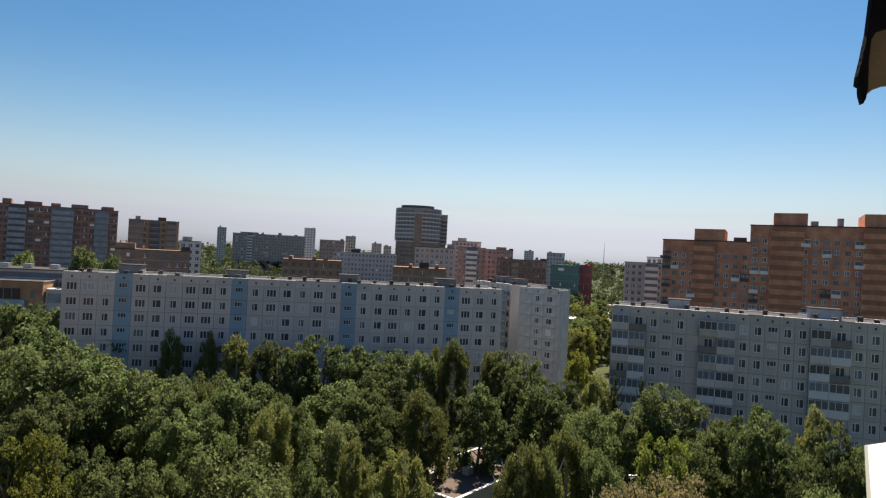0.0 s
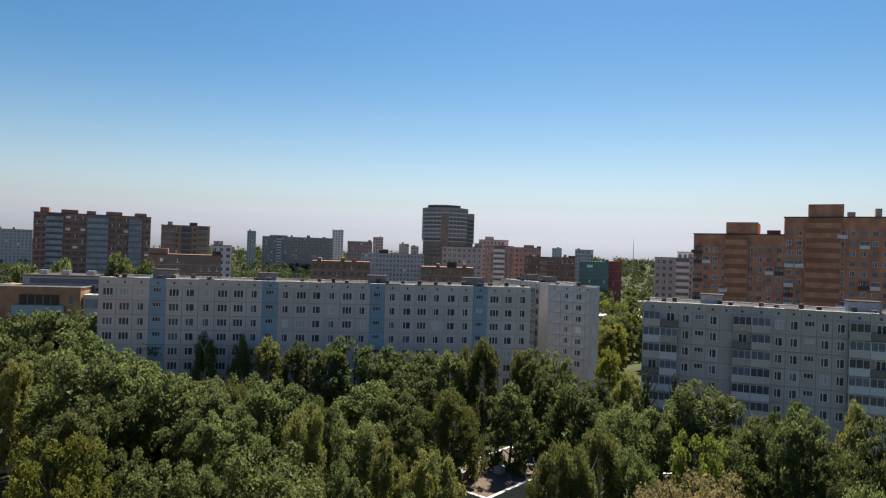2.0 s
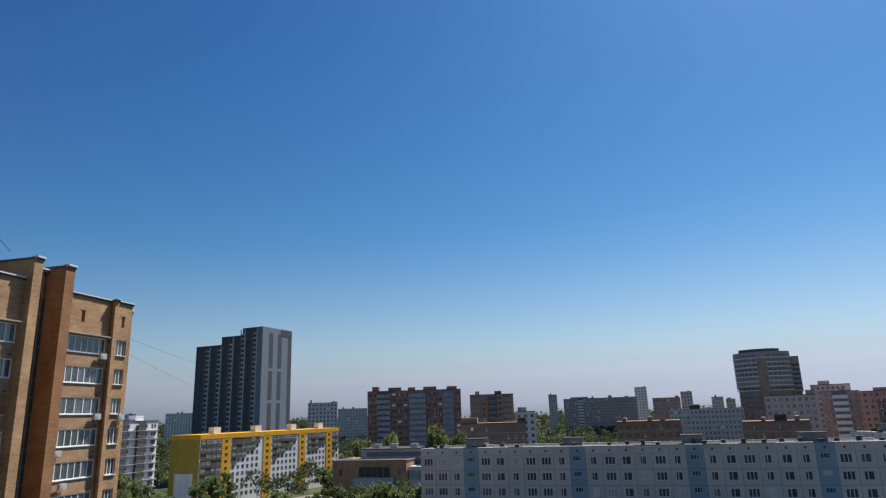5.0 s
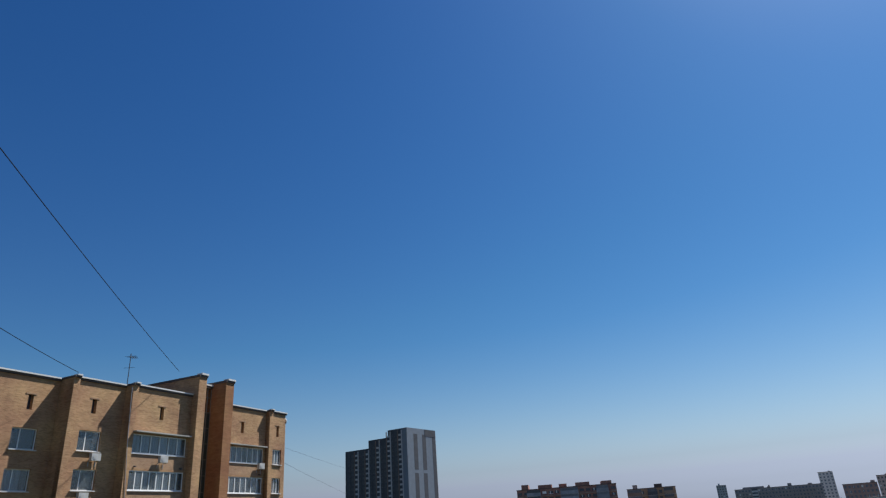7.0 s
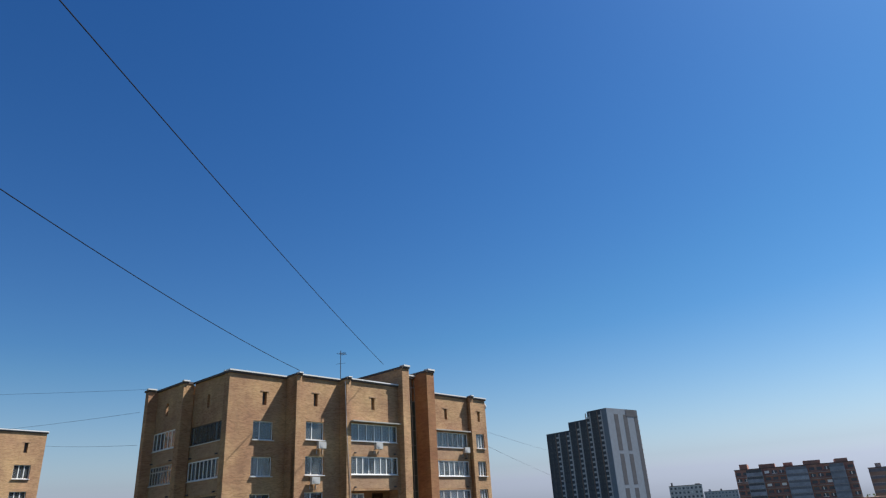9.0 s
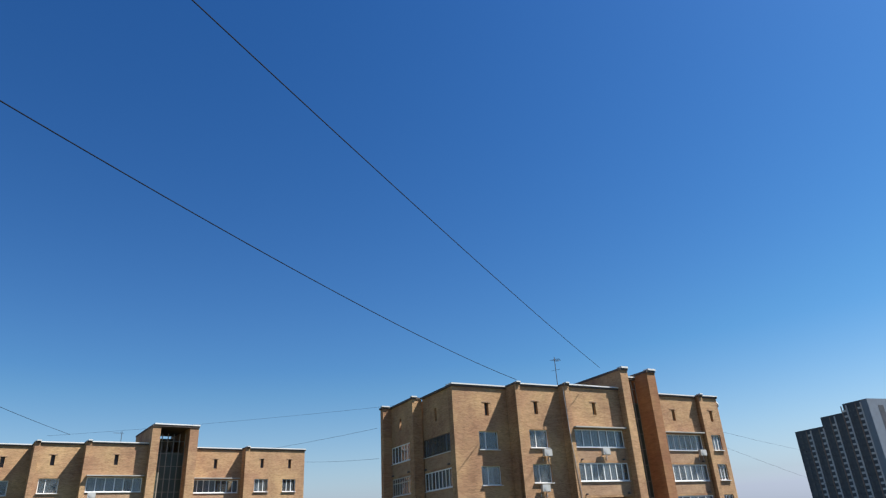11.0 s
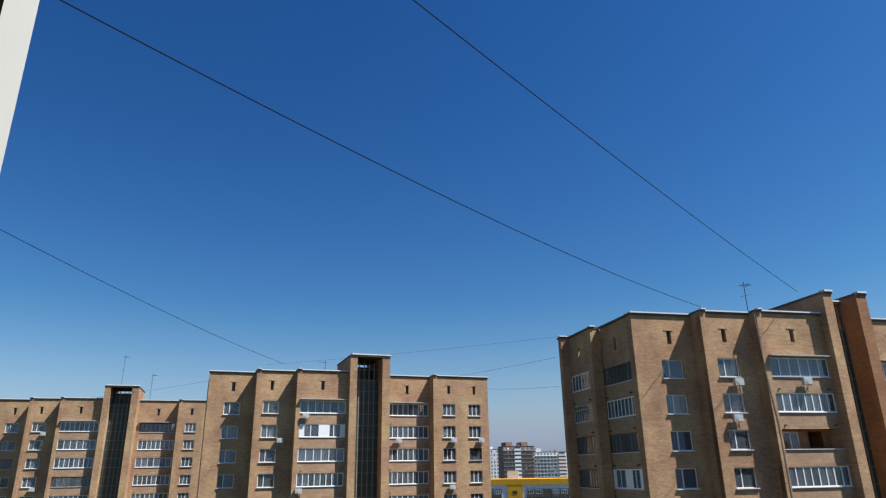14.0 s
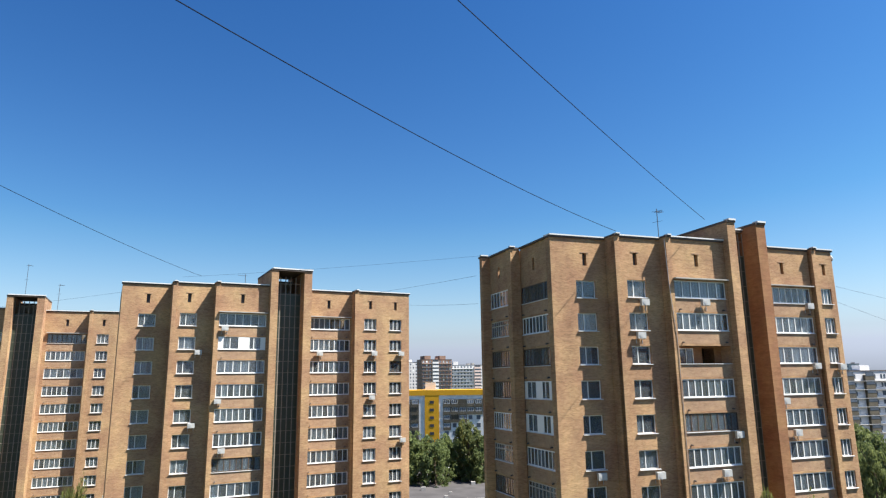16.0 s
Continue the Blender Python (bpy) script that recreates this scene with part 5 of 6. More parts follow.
def road_sign(x, y):
    s = thing("road_sign", "dark road sign on a thin post", "sign", pose(x, y, 0, 0, 0, 40))
    part("post", Form().tube([(0, 0, 0), (0, 0, 3.2)], 0.05, 6), STEEL, s)
    part("plate", Form().box(-0.45, 0.45, -0.04, -0.01, 2.2, 3.3), DARK_STEEL, s)


for p in ((-124.6, 117.2), (-133.0, 141.3)):
    road_sign(*p)


# ---- things on the towers ----
AC_GREY = mat("aged_white_case", (0.42, 0.42, 0.4), 0.5, 0.1, 2.0, bump=0)


def ac_unit(tower, u, n, z, turn=0):
    m = tower.matrix_world @ pose(u, -n - 0.02, z, 0, 0, turn)
    a = thing("air_conditioner", "white air conditioner box on the brick wall", "air conditioner", m, "air conditioners on the towers")
    part("body", shared("acb", lambda: Form().box(-0.39, 0.39, -0.46, -0.16, 0, 0.54).mesh("body", AC_GREY)), AC_GREY, a)
    part("fan_ring", shared("acf", lambda: Form().tube([(-0.1, -0.475, 0.27), (-0.1, -0.45, 0.27)], 0.21, 16).mesh("fan_ring", GREYBLUE)), GREYBLUE, a)
    part("fan_hub", shared("ach", lambda: Form().tube([(-0.1, -0.485, 0.27), (-0.1, -0.47, 0.27)], 0.15, 12).mesh("fan_hub", AC_GREY)), AC_GREY, a)
    for x in (-0.3, 0.3):
        part("bracket", shared("acx", lambda: Form().box(-0.02, 0.02, -0.44, 0.02, -0.05, -0.002).box(-0.02, 0.02, -0.02, 0.02, -0.4, -0.05).mesh("bracket", STEEL)), STEEL, a, at=(x, 0, 0))


bpy.context.view_layer.update()
for t_, u, n, k, dz in ((tower_a, 7.9, STEPS_A[1], 0, -2.2), (tower_a, 7.3, STEPS_A[1], 1, -2.2), (tower_a, 13.6, STEPS_A[2], 0, -2.15), (tower_a, 15.9, STEPS_A[2], 4, -2.1), (tower_a, 14.2, STEPS_A[2], 5, -2.3), (tower_a, 26.9, STEPS_A[4], 0, -2.0),
                        (tower_a, 26.9, STEPS_A[4], 2, -2.0), (tower_a, 22.6, STEPS_A[4], 3, -2.3), (tower_a, 23.6, STEPS_A[4], 4, -2.3), (tower_a, 3.6, STEPS_A[0], 5, -2.25), (tower_a, 8.2, STEPS_A[1], 5, -2.25), (tower_a, 29.6, STEPS_A[5], 2, -2.1),
                        (tower_b, 8.6, STEPS_B[1], 1, -2.1), (tower_b, 11.3, STEPS_B[2], 0, -2.1), (tower_b, 10.9, STEPS_B[2], 3, -2.2), (tower_b, 11.6, STEPS_B[2], 5, -2.2), (tower_b, 8.3, STEPS_B[1], 4, -2.1), (tower_b, 30.7, STEPS_B[5], 1, -2.1), (tower_b, 30.4, STEPS_B[5], 3, -2.2),
                        (tower_b, 34.6, STEPS_B[5], 1, -2.1), (tower_b, 34.8, STEPS_B[5], 5, -2.2), (tower_b, 23.6, STEPS_B[4], 1, -2.1), (tower_c, 8.2, STEPS_B[1], 0, -2.1), (tower_c, 8.0, STEPS_B[1], 3, -2.1), (tower_c, 8.4, STEPS_B[1], 6, -2.1)):
    ac_unit(t_, u, n, TOP_LINE - FLOOR * k + dz)


def antenna(tower, u, y, h, seed):
    r = random.Random(seed)
    a = thing("roof_antenna", "thin steel television antenna on the roof", "antenna", tower.matrix_world @ pose(u, y, PARAPET - 1.0, 0, 0, r.uniform(0, 180)), "roof antennas")
    part("mast", Form().tube([(0, 0, 0), (0.03, 0, h)], 0.035, 6), DARK_STEEL, a)
    part("boom", Form().tube([(-0.2, 0, h - 0.25), (1.0, 0, h - 0.2)], 0.02, 5), DARK_STEEL, a)
    for i in range(5):
        q = 0.5 - 0.05 * i
        part("rod", Form().tube([(0.2 * i, -q, h - 0.23), (0.2 * i, q, h - 0.23)], 0.014, 4), DARK_STEEL, a)
    part("lower_rod", Form().tube([(0, -0.5, h * 0.72), (0, 0.5, h * 0.72)], 0.016, 4), DARK_STEEL, a)


antenna(tower_a, 11.9, 0.8, 4.5, 1)
antenna(tower_b, 14.8, 4.0, 3.4, 2)
antenna(tower_c, 17.4, 5.0, 9.6, 3)
antenna(tower_c, 22.4, 5.0, 6.4, 4)
drain = thing("drain_pipe", "grey drain cable hanging down the brick wall", "pipe", tower_a.matrix_world @ pose(U2 + 0.25, -STEPS_A[2] - 0.16, 0))
part("pipe", Form().tube([(-0.45, 0, PARAPET - 0.2), (-0.3, 0, PARAPET - 4), (0.1, 0, PARAPET - 9), (0.15, 0, 20)], 0.025, 5), STEEL, drain)

# ---- trees ----
def leaf_quads(r, centres, n, size, flat=0.5, droop=0.0, shell=(0.72, 1.08), hang=0.0):
    """n small leaf sprays on the shells of lobes; centres: (x, y, z, radius); hang: how far the sprays point down."""
    c = np.array(centres)
    p = c[:, 3] ** 2
    pick = r.choice(len(c), n, p=p / p.sum())
    d = r.normal(size=(n, 3))
    d /= np.linalg.norm(d, axis=1)[:, None]
    d[:, 2] = np.where(d[:, 2] < -0.3, -d[:, 2] * 0.5, d[:, 2])
    rad = c[pick, 3] * r.uniform(*shell, n)
    pos = c[pick, :3] + d * rad[:, None]
    pos[:, 2] -= droop * r.uniform(0, 1, n) ** 2
    nor = d + r.normal(size=(n, 3)) * flat
    nor /= np.linalg.norm(nor, axis=1)[:, None]
    t = np.cross(nor, r.normal(size=(n, 3)))
    t /= np.linalg.norm(t, axis=1)[:, None]
    t[:, 2] -= hang * r.uniform(0.4, 1.6, n)
    t /= np.linalg.norm(t, axis=1)[:, None]
    s = np.cross(nor, t)
    a = size * r.uniform(0.6, 1.3, n)[:, None] * (1 + 0.5 * hang)
    b = a * r.uniform(0.45, 0.9, n)[:, None] / (1 + hang)
    bend = nor * a * 0.25
    return np.stack([pos - t * a - bend, pos - s * b, pos + t * a - bend, pos + s * b], 1)


def crown_mesh(kind, seed, leaves=8600):
    """A unit crown: 1 high from its foot at z = 0 to its top, 1 wide: limbs end in clumps, clumps in leaf sprays."""
    r = np.random.RandomState(seed)
    lobes, core = [], []
    if kind == "spruce":
        for i in range(16):
            z = i / 16
            n = max(3, int(9 * (1 - z)))
            for j in range(n):
                a = 2 * math.pi * (j + r.rand()) / n
                q = 0.42 * (1 - z) * r.uniform(0.6, 1.0)
                lobes.append((q * math.cos(a), q * math.sin(a), z * 0.97, 0.10 * (1.15 - z)))
        q = leaf_quads(r, lobes, 3000, 0.035, 0.7, 0.04)
    else:
        n = {"broad": 34, "light": 36, "tan": 36, "birch": 34}[kind]
        lean = r.uniform(-0.06, 0.06, 2)
        for i in range(n):
            z = 0.04 + 0.84 * (i + r.rand()) / n
            dome = math.sqrt(max(0.05, 1 - ((z - 0.36) / 0.66) ** 2))
            env = {"broad": dome, "light": dome, "tan": dome, "birch": (1.03 - z) ** 0.42 * min(1, z * 2.5 + 0.5)}[kind]
            a = 2.4 * i + r.uniform(-0.6, 0.6)
            q = 0.36 * env * math.sqrt(r.uniform(0.2, 1)) * r.uniform(0.8, 1.12)
            x, y, s = q * math.cos(a) + lean[0] * z, q * math.sin(a) + lean[1] * z, r.uniform(0.085, 0.15) * (0.8 if kind == "birch" else 1)
            core.append((x * 0.8, y * 0.8, z * 0.95, s * 0.9))
            for _ in range(5):
                d = r.normal(size=3)
                d *= s * 0.75 / np.linalg.norm(d)
                lobes.append((x + d[0], y + d[1], min(0.93, max(0.02, z + d[2] * 0.8)), s * r.uniform(0.35, 0.62)))
        lobes.append((lean[0], lean[1], 0.91, 0.07))
        size = {"broad": 0.0165, "light": 0.0165, "tan": 0.014, "birch": 0.0155}[kind] * (8600 / leaves) ** 0.5
        fill = leaves // 6
        q = leaf_quads(r, lobes, leaves - fill, size, 0.7, 0.1 if kind == "birch" else 0.0, hang=0.9 if kind == "birch" else 0.0)
        q = np.concatenate([q, leaf_quads(r, core, fill, size * 1.9, 0.8, shell=(0.2, 0.85))])
    m = {"broad": LEAF_BROAD, "light": LEAF_LIGHT, "tan": LEAF_TAN, "birch": LEAF_BIRCH, "spruce": LEAF_SPRUCE}[kind]
    return Form().quads(q).mesh("crown", m)


def trunk_mesh(kind, seed):
    r = random.Random(seed)
    f = Form()
    bend = [(0, 0, -0.02), (r.uniform(-0.01, 0.01), r.uniform(-0.01, 0.01), 0.3), (r.uniform(-0.02, 0.02), r.uniform(-0.02, 0.02), 0.6), (0, 0, 0.92)]
    f.tube(bend, [0.02, 0.015, 0.009, 0.002], 7)
    for i in range(7):
        z = 0.3 + 0.08 * i
        a = r.uniform(0, 6.28)
        q = 0.17 * (1.1 - z)
        f.tube([(0, 0, z), (q * math.cos(a), q * math.sin(a), z + 0.1), (1.7 * q * math.cos(a), 1.7 * q * math.sin(a), z + 0.2)], [0.008, 0.005, 0.001], 5)
    return f.mesh("trunk", BIRCH_BARK if kind == "birch" else BARK)


TREE = {"broad": ("broadleaf_tree", "dark green broadleaf tree with a dense crown"), "light": ("light_green_tree", "light yellow-green broadleaf tree with a full crown"),
        "tan": ("seeding_tree", "olive-tan broadleaf tree heavy with pale seeds"),
        "birch": ("birch_tree", "olive-green birch with a drooping narrow crown"), "spruce": ("spruce_tree", "dark green pointed spruce tree")}
tr = random.Random(99)


def grove(kind, rows):
    """Trees by (x, y, height, crown width)."""
    for x, y, h, w in rows:
        k = tr.randrange(4)
        t = thing(TREE[kind][0], TREE[kind][1], "tree", pose(x, y, 0, 0, 0, tr.uniform(0, 360)), group="trees of the green yard")
        low = h * (0.06 if kind in ("broad", "light", "tan", "spruce") else 0.12)
        far = math.hypot(x, y)
        far = 2400 if far > 230 else 5600 if far > 140 else 9000 if far > 88 else 19000
        o = part("trunk", shared(("trunk", kind, k), lambda: trunk_mesh(kind, k)), BARK, t)
        o.scale = (h * 0.9, h * 0.9, h * 0.95)
        o = part("crown", shared(("crown", kind, k, far), lambda: crown_mesh(kind, 40 + k, far)), LEAF_BROAD, t, at=(0, 0, low))
        o.scale = (w * 1.25, w * 1.25, h - low)


grove("broad", [(-30, 112.1, 17.4, 7.8), (-24.5, 111.3, 17.3, 8.2), (-19.1, 110.4, 18.5, 11.4), (-13.8, 111.1, 17.2, 8.6), (-9.3, 109.6, 16.9, 11.6), (-3.1, 110, 17.2, 7.9), (15.5, 108.9, 17.8, 7.4), (11.1, 107.4, 18.3, 7.3), (19.7, 102.1, 15, 8), (-7.3, 97.7, 15.3, 10.4), (-52.9, 98.7, 17, 10.8), (-60.7, 101.2, 18.9, 10.2), (-57.2, 91.6, 17.7, 9.4)])
grove("broad", [(-50.1, 84.3, 18.4, 12.3), (-44.2, 84.1, 17.6, 10.5), (-38, 81.6, 16.6, 9.5), (-30.9, 77, 17.1, 10.4), (-30.1, 86.9, 16, 8), (-22.5, 78.8, 17.5, 10.6), (-17, 76.1, 16, 7.1), (-13.6, 87, 15.7, 10.2), (-8.8, 85.5, 15.5, 8.3), (6.2, 87.8, 16.6, 8.9), (11.7, 95.3, 16.7, 8.3), (15.2, 90.7, 16.1, 8.9), (18.7, 77.8, 16, 8.5), (24.5, 81.4, 16.2, 9), (30, 82.7, 18, 11.4), (-43, 69.8, 16, 9.5), (-25.1, 69.6, 15.7, 8.5), (-11.2, 73.2, 14.3, 8.5), (40.5, 61.9, 17.5, 7.8)])
grove("birch", [(-35, 112.7, 18, 8), (7.5, 57.5, 17.4, 6.2), (10.6, 58.6, 16.8, 5.8), (-47, 114.8, 18, 6.6), (-41.3, 116.9, 17.6, 6), (3, 110, 19.9, 7.9), (-0.3, 112, 18, 6.5), (-1.3, 80, 17.2, 10.4), (14, 67, 17, 7), (25.7, 100.8, 16.4, 7.5), (-7.7, 61.5, 15.8, 5.7), (-2.2, 60, 15.4, 7.5), (-17.4, 69.9, 16.7, 7.6), (42.6, 72.4, 19.1, 5.3), (9.5, 111.6, 17.6, 6.5), (-28.7, 81.1, 16.4, 6.6)])
grove("broad", [(-15.2, 49.7, 17.6, 10.2), (25.6, 43.6, 19.4, 5.4), (31.7, 73.4, 16.7, 6.5), (33.4, 68.3, 19.6, 6.6), (33.3, 63.9, 19.8, 7.8), (36.7, 59.6, 20, 6.8), (39.5, 57.8, 18, 6.4), (-25.3, 52.2, 15.7, 8.4), (-10.5, 57, 14.4, 5.6), (-3.8, 49.9, 14.8, 5.8), (-21.4, 53.9, 14.9, 6.7), (-30, 54.3, 15.7, 6.6), (27.4, 66.6, 15.5, 6.9), (33.9, 59, 16.9, 6.5), (16.7, 63.9, 15.2, 5.7)])
grove("light", [(-30.5, 46.8, 18.5, 8.6), (21.1, 60.4, 17.4, 6.5), (7.9, 49.4, 14.7, 5.3), (25, 115.3, 18.0, 5.2)])
grove("spruce", [(26.5, 96.4, 18.1, 4.4), (33.1, 75, 16.9, 4.7), (32.6, 103, 16.4, 4.2)])
grove("broad", [(-141.7, 141.1, 9, 6.5), (-145.1, 154.6, 10.7, 7.7), (-137.6, 153.3, 13.3, 9.6), (-130.3, 159.6, 12.6, 9.1), (-141.1, 184.2, 17.6, 12.7), (-128.9, 185.7, 16.6, 12), (-132.2, 136.5, 8.4, 6), (-69, 155.4, 19.3, 9.8)])
grove("broad", [(-71.8, 120.2, 20.1, 14.5), (-61.2, 121.4, 17.7, 12.7), (-62, 136.6, 19.7, 13), (-73, 105.2, 14.6, 10.5), (-68.7, 105.6, 15.6, 11.2), (-83.9, 112.1, 12.2, 8.8), (-53.4, 96.2, 16.4, 11.8), (-56, 87.6, 15.2, 10.9), (-41.8, 79.7, 14.1, 10.2), (-66.1, 95.3, 11.7, 8.4), (-39.8, 89.6, 15.2, 10.9), (-87.5, 111.9, 8.9, 6.4)])
grove("broad", [(-95.3, 122.3, 16, 11.2), (-91.3, 121.5, 19.5, 11), (-86.7, 122.4, 19.8, 10.8), (-81.3, 121.3, 20.6, 10.5), (-77.9, 123.5, 19.2, 9.8), (-82.8, 112.9, 16.2, 9.4), (-75.5, 110.7, 16.5, 9)])
grove("birch", [(-64.4, 89.2, 16.6, 7.9), (-64.6, 98.8, 16.4, 7.9), (-85, 108.7, 14.1, 6.6)])
grove("broad", [(-104, 188.2, 31.3, 11.5), (-98.5, 191, 29.2, 9), (-141.8, 217.9, 27.8, 12), (-150, 212, 26, 11)])
grove("tan", [(17.1, 51.2, 17.3, 9.1)])
grove("broad", [(-156.6, 117.8, 15, 10.8), (-154.5, 110.5, 14.1, 10.2), (-166.9, 135.6, 13.9, 10), (-163.7, 150, 17.6, 12.7), (-165.4, 156.9, 18.6, 13.4), (-160.4, 135.6, 12.3, 8.9), (-152.2, 151.8, 9.9, 7.1), (-151, 166.8, 11.1, 8), (-152.6, 161.2, 10.2, 7.3), (-94, 89.8, 9.1, 6.6), (-193.2, 142.4, 18.9, 13.6), (-196.9, 137.2, 16.2, 11.7)])
grove("broad", [(-184.8, 8.1, 19.9, 12.5), (-191.4, 15.7, 18.6, 11.1), (-188.7, 22, 21.8, 11), (-184.3, 25.3, 18.2, 10.7), (-179.6, 11.7, 18, 8.7), (-120, 90, 20.9, 7.2), (-134.9, 103.5, 21.7, 9.8), (-189.9, 5.1, 18.1, 11)])
grove("birch", [(-190.9, 20.9, 23.2, 8.3), (-51.3, -22.3, 27.2, 4.5), (-50.9, -23.7, 26.5, 3.8), (-41.8, 23.6, 26.8, 3.6), (-40.3, 26.1, 26.7, 4.2)])


def far_woods(name, label, rings, seed):
    """Distant tree belts as joined leaf sprays: (distance, from, to azimuth, height, spacing)."""
    r = np.random.RandomState(seed)
    f = Form()
    for d, a0, a1, h, step in rings:
        n = int(radians(a1 - a0) * d / step) * 3
        az = np.radians(r.uniform(a0, a1, n))
        dist = d * r.uniform(0.86, 1.14, n)
        lobes = []
        for a, q in zip(az, dist):
            for _ in range(3):
                lobes.append((-math.sin(a) * q + r.uniform(-3, 3), math.cos(a) * q + r.uniform(-3, 3), h * r.uniform(0.4, 0.85), step * r.uniform(0.25, 0.5)))
        f.quads(leaf_quads(r, lobes, n * 110, step * 0.085, 0.6))
    return tagged(new(name, f.mesh(name, LEAF_FAR)), label, "woods", kind="stuff")


far_woods("far_woods", "distant belt of green trees", [(300, -18, 45, 13, 8), (380, -20, 58, 14, 9), (480, -22, 60, 14, 10), (620, -22, 62, 15, 12), (820, -22, 62, 16, 16), (1100, -22, 62, 17, 22), (1600, -22, 62, 20, 30), (2400, -22, 62, 26, 45)], 5)
far_woods("roadside_trees", "green trees behind the panel buildings", [(185, 28, 33, 17, 6), (260, 20, 33, 15, 7), (230, 78, 95, 14, 7), (290, 80, 92, 15, 7)], 6)

wr = random.Random(21)
for kind, n, near_d, far_d in (("broad", 34, 195, 420), ("light", 12, 185, 330), ("birch", 8, 180, 260)):
    rows = []
    for _ in range(n):
        a, d = radians(wr.uniform(-18, -8.2)), wr.uniform(near_d, far_d)
        h = wr.uniform(11, 16.5)
        rows.append((-math.sin(a) * d, math.cos(a) * d, h, h * wr.uniform(0.5, 0.75)))
    grove(kind, rows)

for i in range(12):
    a, d = radians(wr.uniform(10, 25) if i % 3 else wr.uniform(-17, -9)), wr.uniform(270, 470)
    flat_house("low_store", "low pale-roofed store among far trees", pose(-math.sin(a) * d, math.cos(a) * d, 0, 0, 0, wr.uniform(-15, 25)), wr.uniform(12, 26), wr.uniform(8, 14), wr.uniform(6, 10), wr.choice((RENDER_WHITE, RENDER_GREY, OLDBRICK)), wr.choice((WHITE_METAL, ROOF_PALE, CONCRETE)), 1, i)

# ---- cables ----
CABLE = mat("black_cable", (0.006, 0.007, 0.009), 0.95, 0.1, bump=0)


def cable(a, b, sag, r=0.02, label="black overhead cable strung between roofs"):
    pts = []
    for i in range(41):
        k = i / 40
        p = Vector(a).lerp(Vector(b), k)
        p.z -= 4 * sag * k * (1 - k)
        pts.append(p)
    return tagged(new("overhead_cable", Form().tube(pts, r, 5).mesh("overhead_cable", CABLE)), label, "cable", "cables between the roofs")


cable((-55.1, 28.4, EYE + 14.1), (4.3, -18.0, EYE + 15.2), 0.65, 0.022)
cable((-53.1, 19.3, EYE + 12.5), (5.0, -26.7, EYE + 15.0), 1.6, 0.022)
cable((-78.8, -22.8, EYE + 12.7), (-2.0, -26.6, EYE + 14.2), 1.0, 0.02)
cable((-63.1, 8.4, EYE + 10.2), (-110, -14.0, EYE + 13.6), 0.3, 0.012, "thin cable strung between the towers")
cable((-63.0, 8.5, EYE + 7.4), (-112, -2.0, EYE + 13.4), 0.3, 0.012, "thin cable strung between the towers")
cable((-59.6, 42.5, EYE + 8.8), (-294, 307, EYE + 31), 3.0, 0.011, "thin cable running from the brick tower to a far one")
cable((-59.6, 42.4, EYE + 7.4), (-294, 308, EYE + 10), 3.0, 0.011, "thin cable running from the brick tower to a far one")
cable((-55.0, 27.0, EYE + 12.6), (-85.0, -27.0, EYE + 13.6), 0.4, 0.01, "thin cable strung between the towers")
cable((-82.5, -28.0, EYE + 12.1), (-111.0, -72.0, EYE + 12.1), 0.3, 0.012, "thin cable strung between the towers")

# ---- the window that the camera looks out of ----
HOME = pose(0, 0, EYE, 0, 0, 46)          # local y looks out of the window, x to the right along the wall


def home_wall():
    b = thing("home_wall", "ochre brick wall round an open window", "wall", HOME, kind="structure")
    w = Form()
    w.box(-14, -1.0, -0.75, -0.35, -33, 12).box(1.0, 14, -0.75, -0.35, -33, 12).box(-1.0, 1.0, -0.75, -0.35, -33, -0.95).box(-1.0, 1.0, -0.75, -0.35, 1.0, 12)
    part("wall", w, OCHRE, b)
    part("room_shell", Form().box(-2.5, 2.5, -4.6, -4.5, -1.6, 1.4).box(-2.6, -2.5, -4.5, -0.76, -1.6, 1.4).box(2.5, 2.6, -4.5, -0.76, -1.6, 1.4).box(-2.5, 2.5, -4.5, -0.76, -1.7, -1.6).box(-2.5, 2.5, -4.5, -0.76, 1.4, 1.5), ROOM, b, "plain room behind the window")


home_wall()
GASKET = mat("grey_gasket", (0.03, 0.03, 0.025), 0.6, 0.1, bump=0)
GREYPVC = mat("grey_channel", (0.25, 0.25, 0.21), 0.5, 0.1, bump=0)


# White plastic with shade put into its base colour, well below PVC.
SASH = mat("dimmed_white_plastic", (0.5, 0.49, 0.45), 0.45, 0.08, 4.0, bump=0.02)


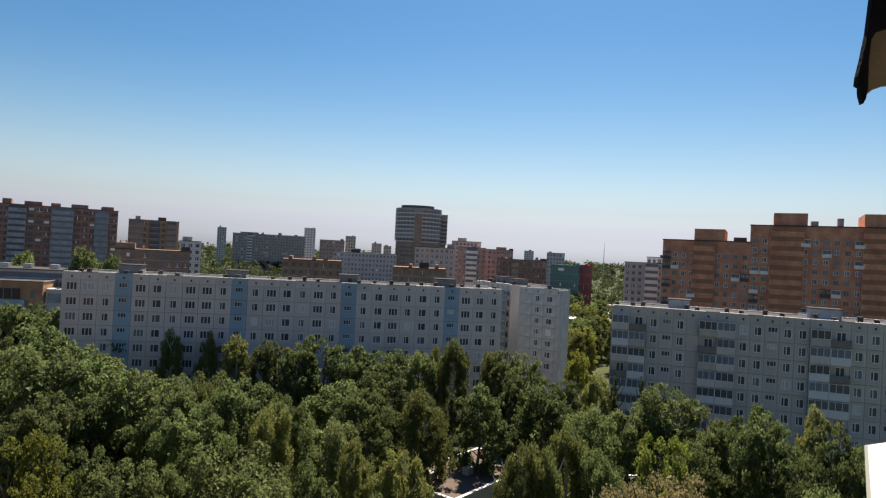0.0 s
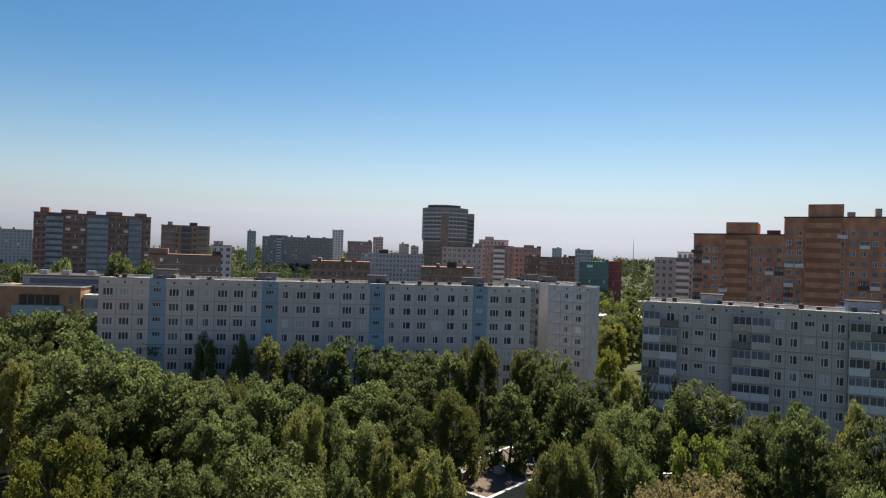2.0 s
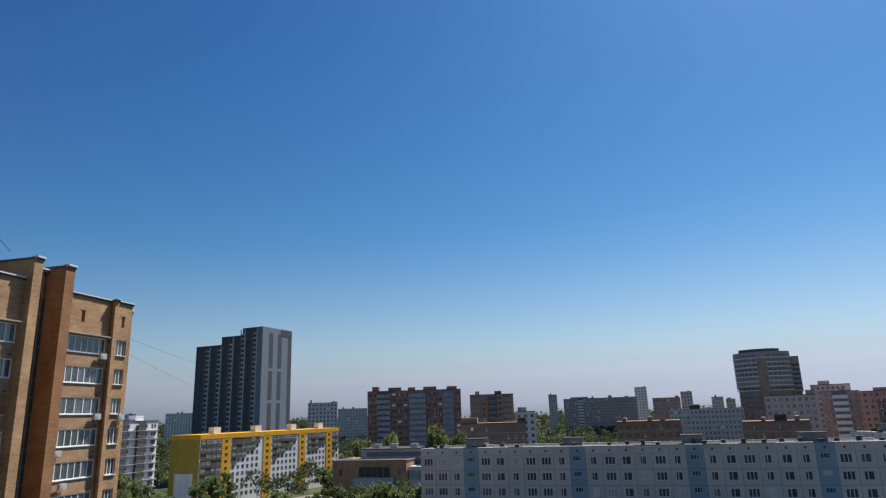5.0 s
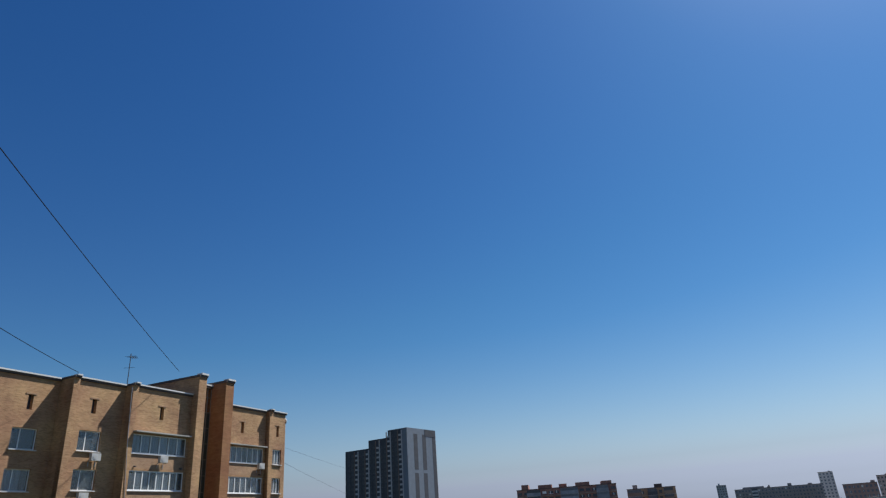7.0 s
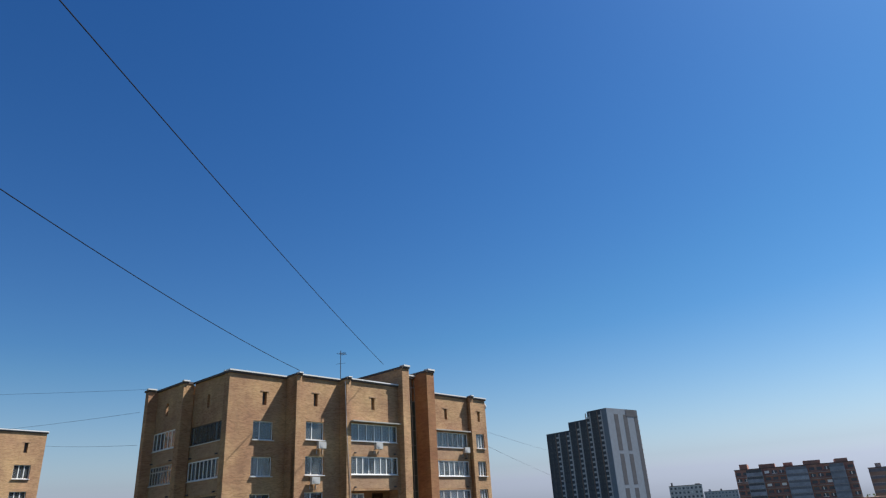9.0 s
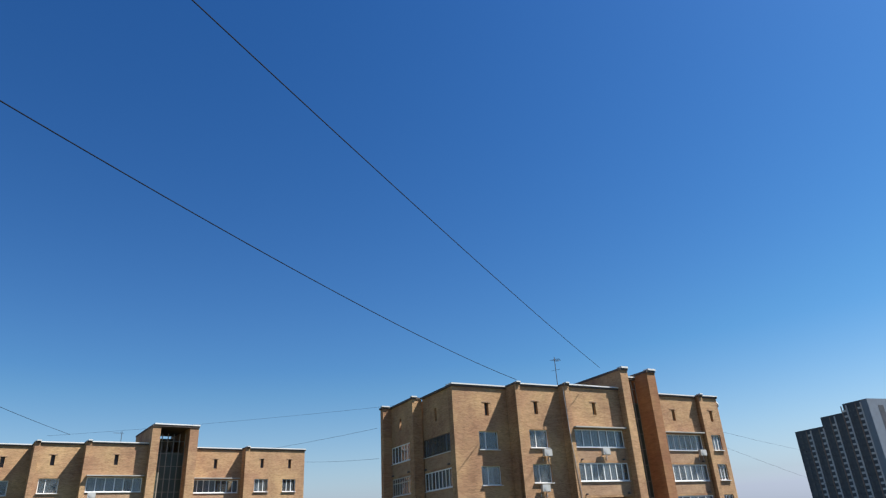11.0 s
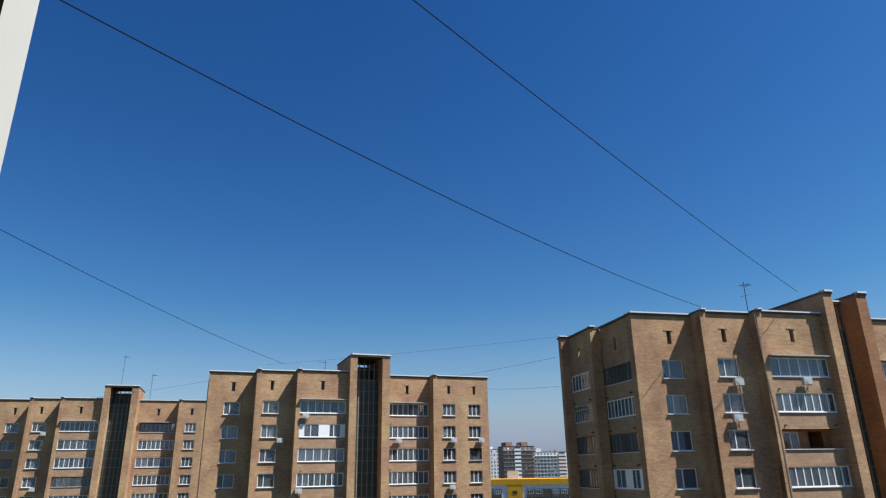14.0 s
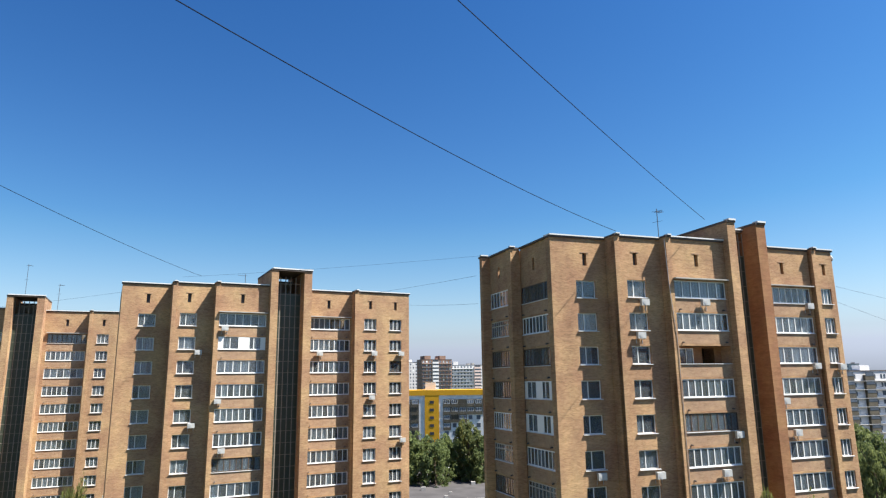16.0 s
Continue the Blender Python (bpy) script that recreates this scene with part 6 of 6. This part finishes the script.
def open_sash():
    """A white sash swung open; x to the right as the camera sees it, y away."""
    s = thing("open_window", "white plastic window sash swung open with dark gasket groove", "window", pose(-0.421, -0.354, EYE, 0, 0, 130))
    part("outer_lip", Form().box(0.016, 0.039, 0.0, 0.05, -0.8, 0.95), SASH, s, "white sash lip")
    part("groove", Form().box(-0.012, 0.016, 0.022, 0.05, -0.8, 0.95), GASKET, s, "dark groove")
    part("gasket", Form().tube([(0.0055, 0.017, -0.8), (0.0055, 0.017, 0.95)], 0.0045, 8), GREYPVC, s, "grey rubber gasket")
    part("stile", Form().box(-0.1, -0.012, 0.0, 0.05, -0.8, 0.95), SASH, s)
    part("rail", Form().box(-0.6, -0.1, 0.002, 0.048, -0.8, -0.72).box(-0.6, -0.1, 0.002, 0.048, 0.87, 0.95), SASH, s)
    part("pane", Form().box(-0.6, -0.1, 0.02, 0.026, -0.72, 0.87), GLASS, s)
    part("handle", Form().tube([(-0.042, -0.022, 0.372), (-0.046, -0.026, 0.52)], [0.011, 0.016], 10).tube([(-0.046, 0.0, 0.5), (-0.046, -0.024, 0.5)], 0.014, 10), STEEL, s, "grey metal handle")


open_sash()
CLOTH_DARK = mat("black_fabric", (0.012, 0.014, 0.02), 0.9, 0.3, 20.0, 300.0)
CLOTH_BEIGE = mat("beige_lining", (0.3, 0.27, 0.19), 0.9, 0.15, 15.0, 300.0)


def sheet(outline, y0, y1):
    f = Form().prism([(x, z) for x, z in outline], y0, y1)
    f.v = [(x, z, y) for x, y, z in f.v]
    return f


def awning():
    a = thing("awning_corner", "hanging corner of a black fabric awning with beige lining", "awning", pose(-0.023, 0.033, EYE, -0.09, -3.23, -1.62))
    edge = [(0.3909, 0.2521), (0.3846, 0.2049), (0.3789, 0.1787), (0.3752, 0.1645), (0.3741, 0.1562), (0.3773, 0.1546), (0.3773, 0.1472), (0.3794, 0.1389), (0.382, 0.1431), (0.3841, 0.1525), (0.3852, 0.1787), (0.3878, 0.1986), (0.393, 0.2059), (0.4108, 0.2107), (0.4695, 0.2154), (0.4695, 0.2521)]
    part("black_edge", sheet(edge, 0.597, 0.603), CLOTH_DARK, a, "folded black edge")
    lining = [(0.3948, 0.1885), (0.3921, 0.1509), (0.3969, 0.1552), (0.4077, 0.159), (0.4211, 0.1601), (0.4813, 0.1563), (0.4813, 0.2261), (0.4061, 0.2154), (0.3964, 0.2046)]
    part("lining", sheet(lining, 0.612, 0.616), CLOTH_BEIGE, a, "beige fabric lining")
    part("wall_arm", Form().tube([(0.45, 0.61, 0.24), (1.03, 0.04, 0.28)], 0.012, 8), STEEL, a, "steel arm fixed to the wall")


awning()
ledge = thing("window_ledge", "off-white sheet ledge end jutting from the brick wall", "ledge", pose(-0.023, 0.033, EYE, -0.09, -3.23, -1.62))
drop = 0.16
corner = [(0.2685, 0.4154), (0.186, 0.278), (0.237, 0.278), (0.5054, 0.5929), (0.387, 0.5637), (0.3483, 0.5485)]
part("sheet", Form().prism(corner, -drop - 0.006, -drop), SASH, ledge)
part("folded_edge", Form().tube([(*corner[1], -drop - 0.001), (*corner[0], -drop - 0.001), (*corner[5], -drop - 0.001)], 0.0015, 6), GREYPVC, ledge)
part("wall_arm", Form().tube([(0.42, 0.42, -0.18), (0.8, 0.055, -0.18)], 0.012, 8), STEEL, ledge, "steel arm fixed to the wall")
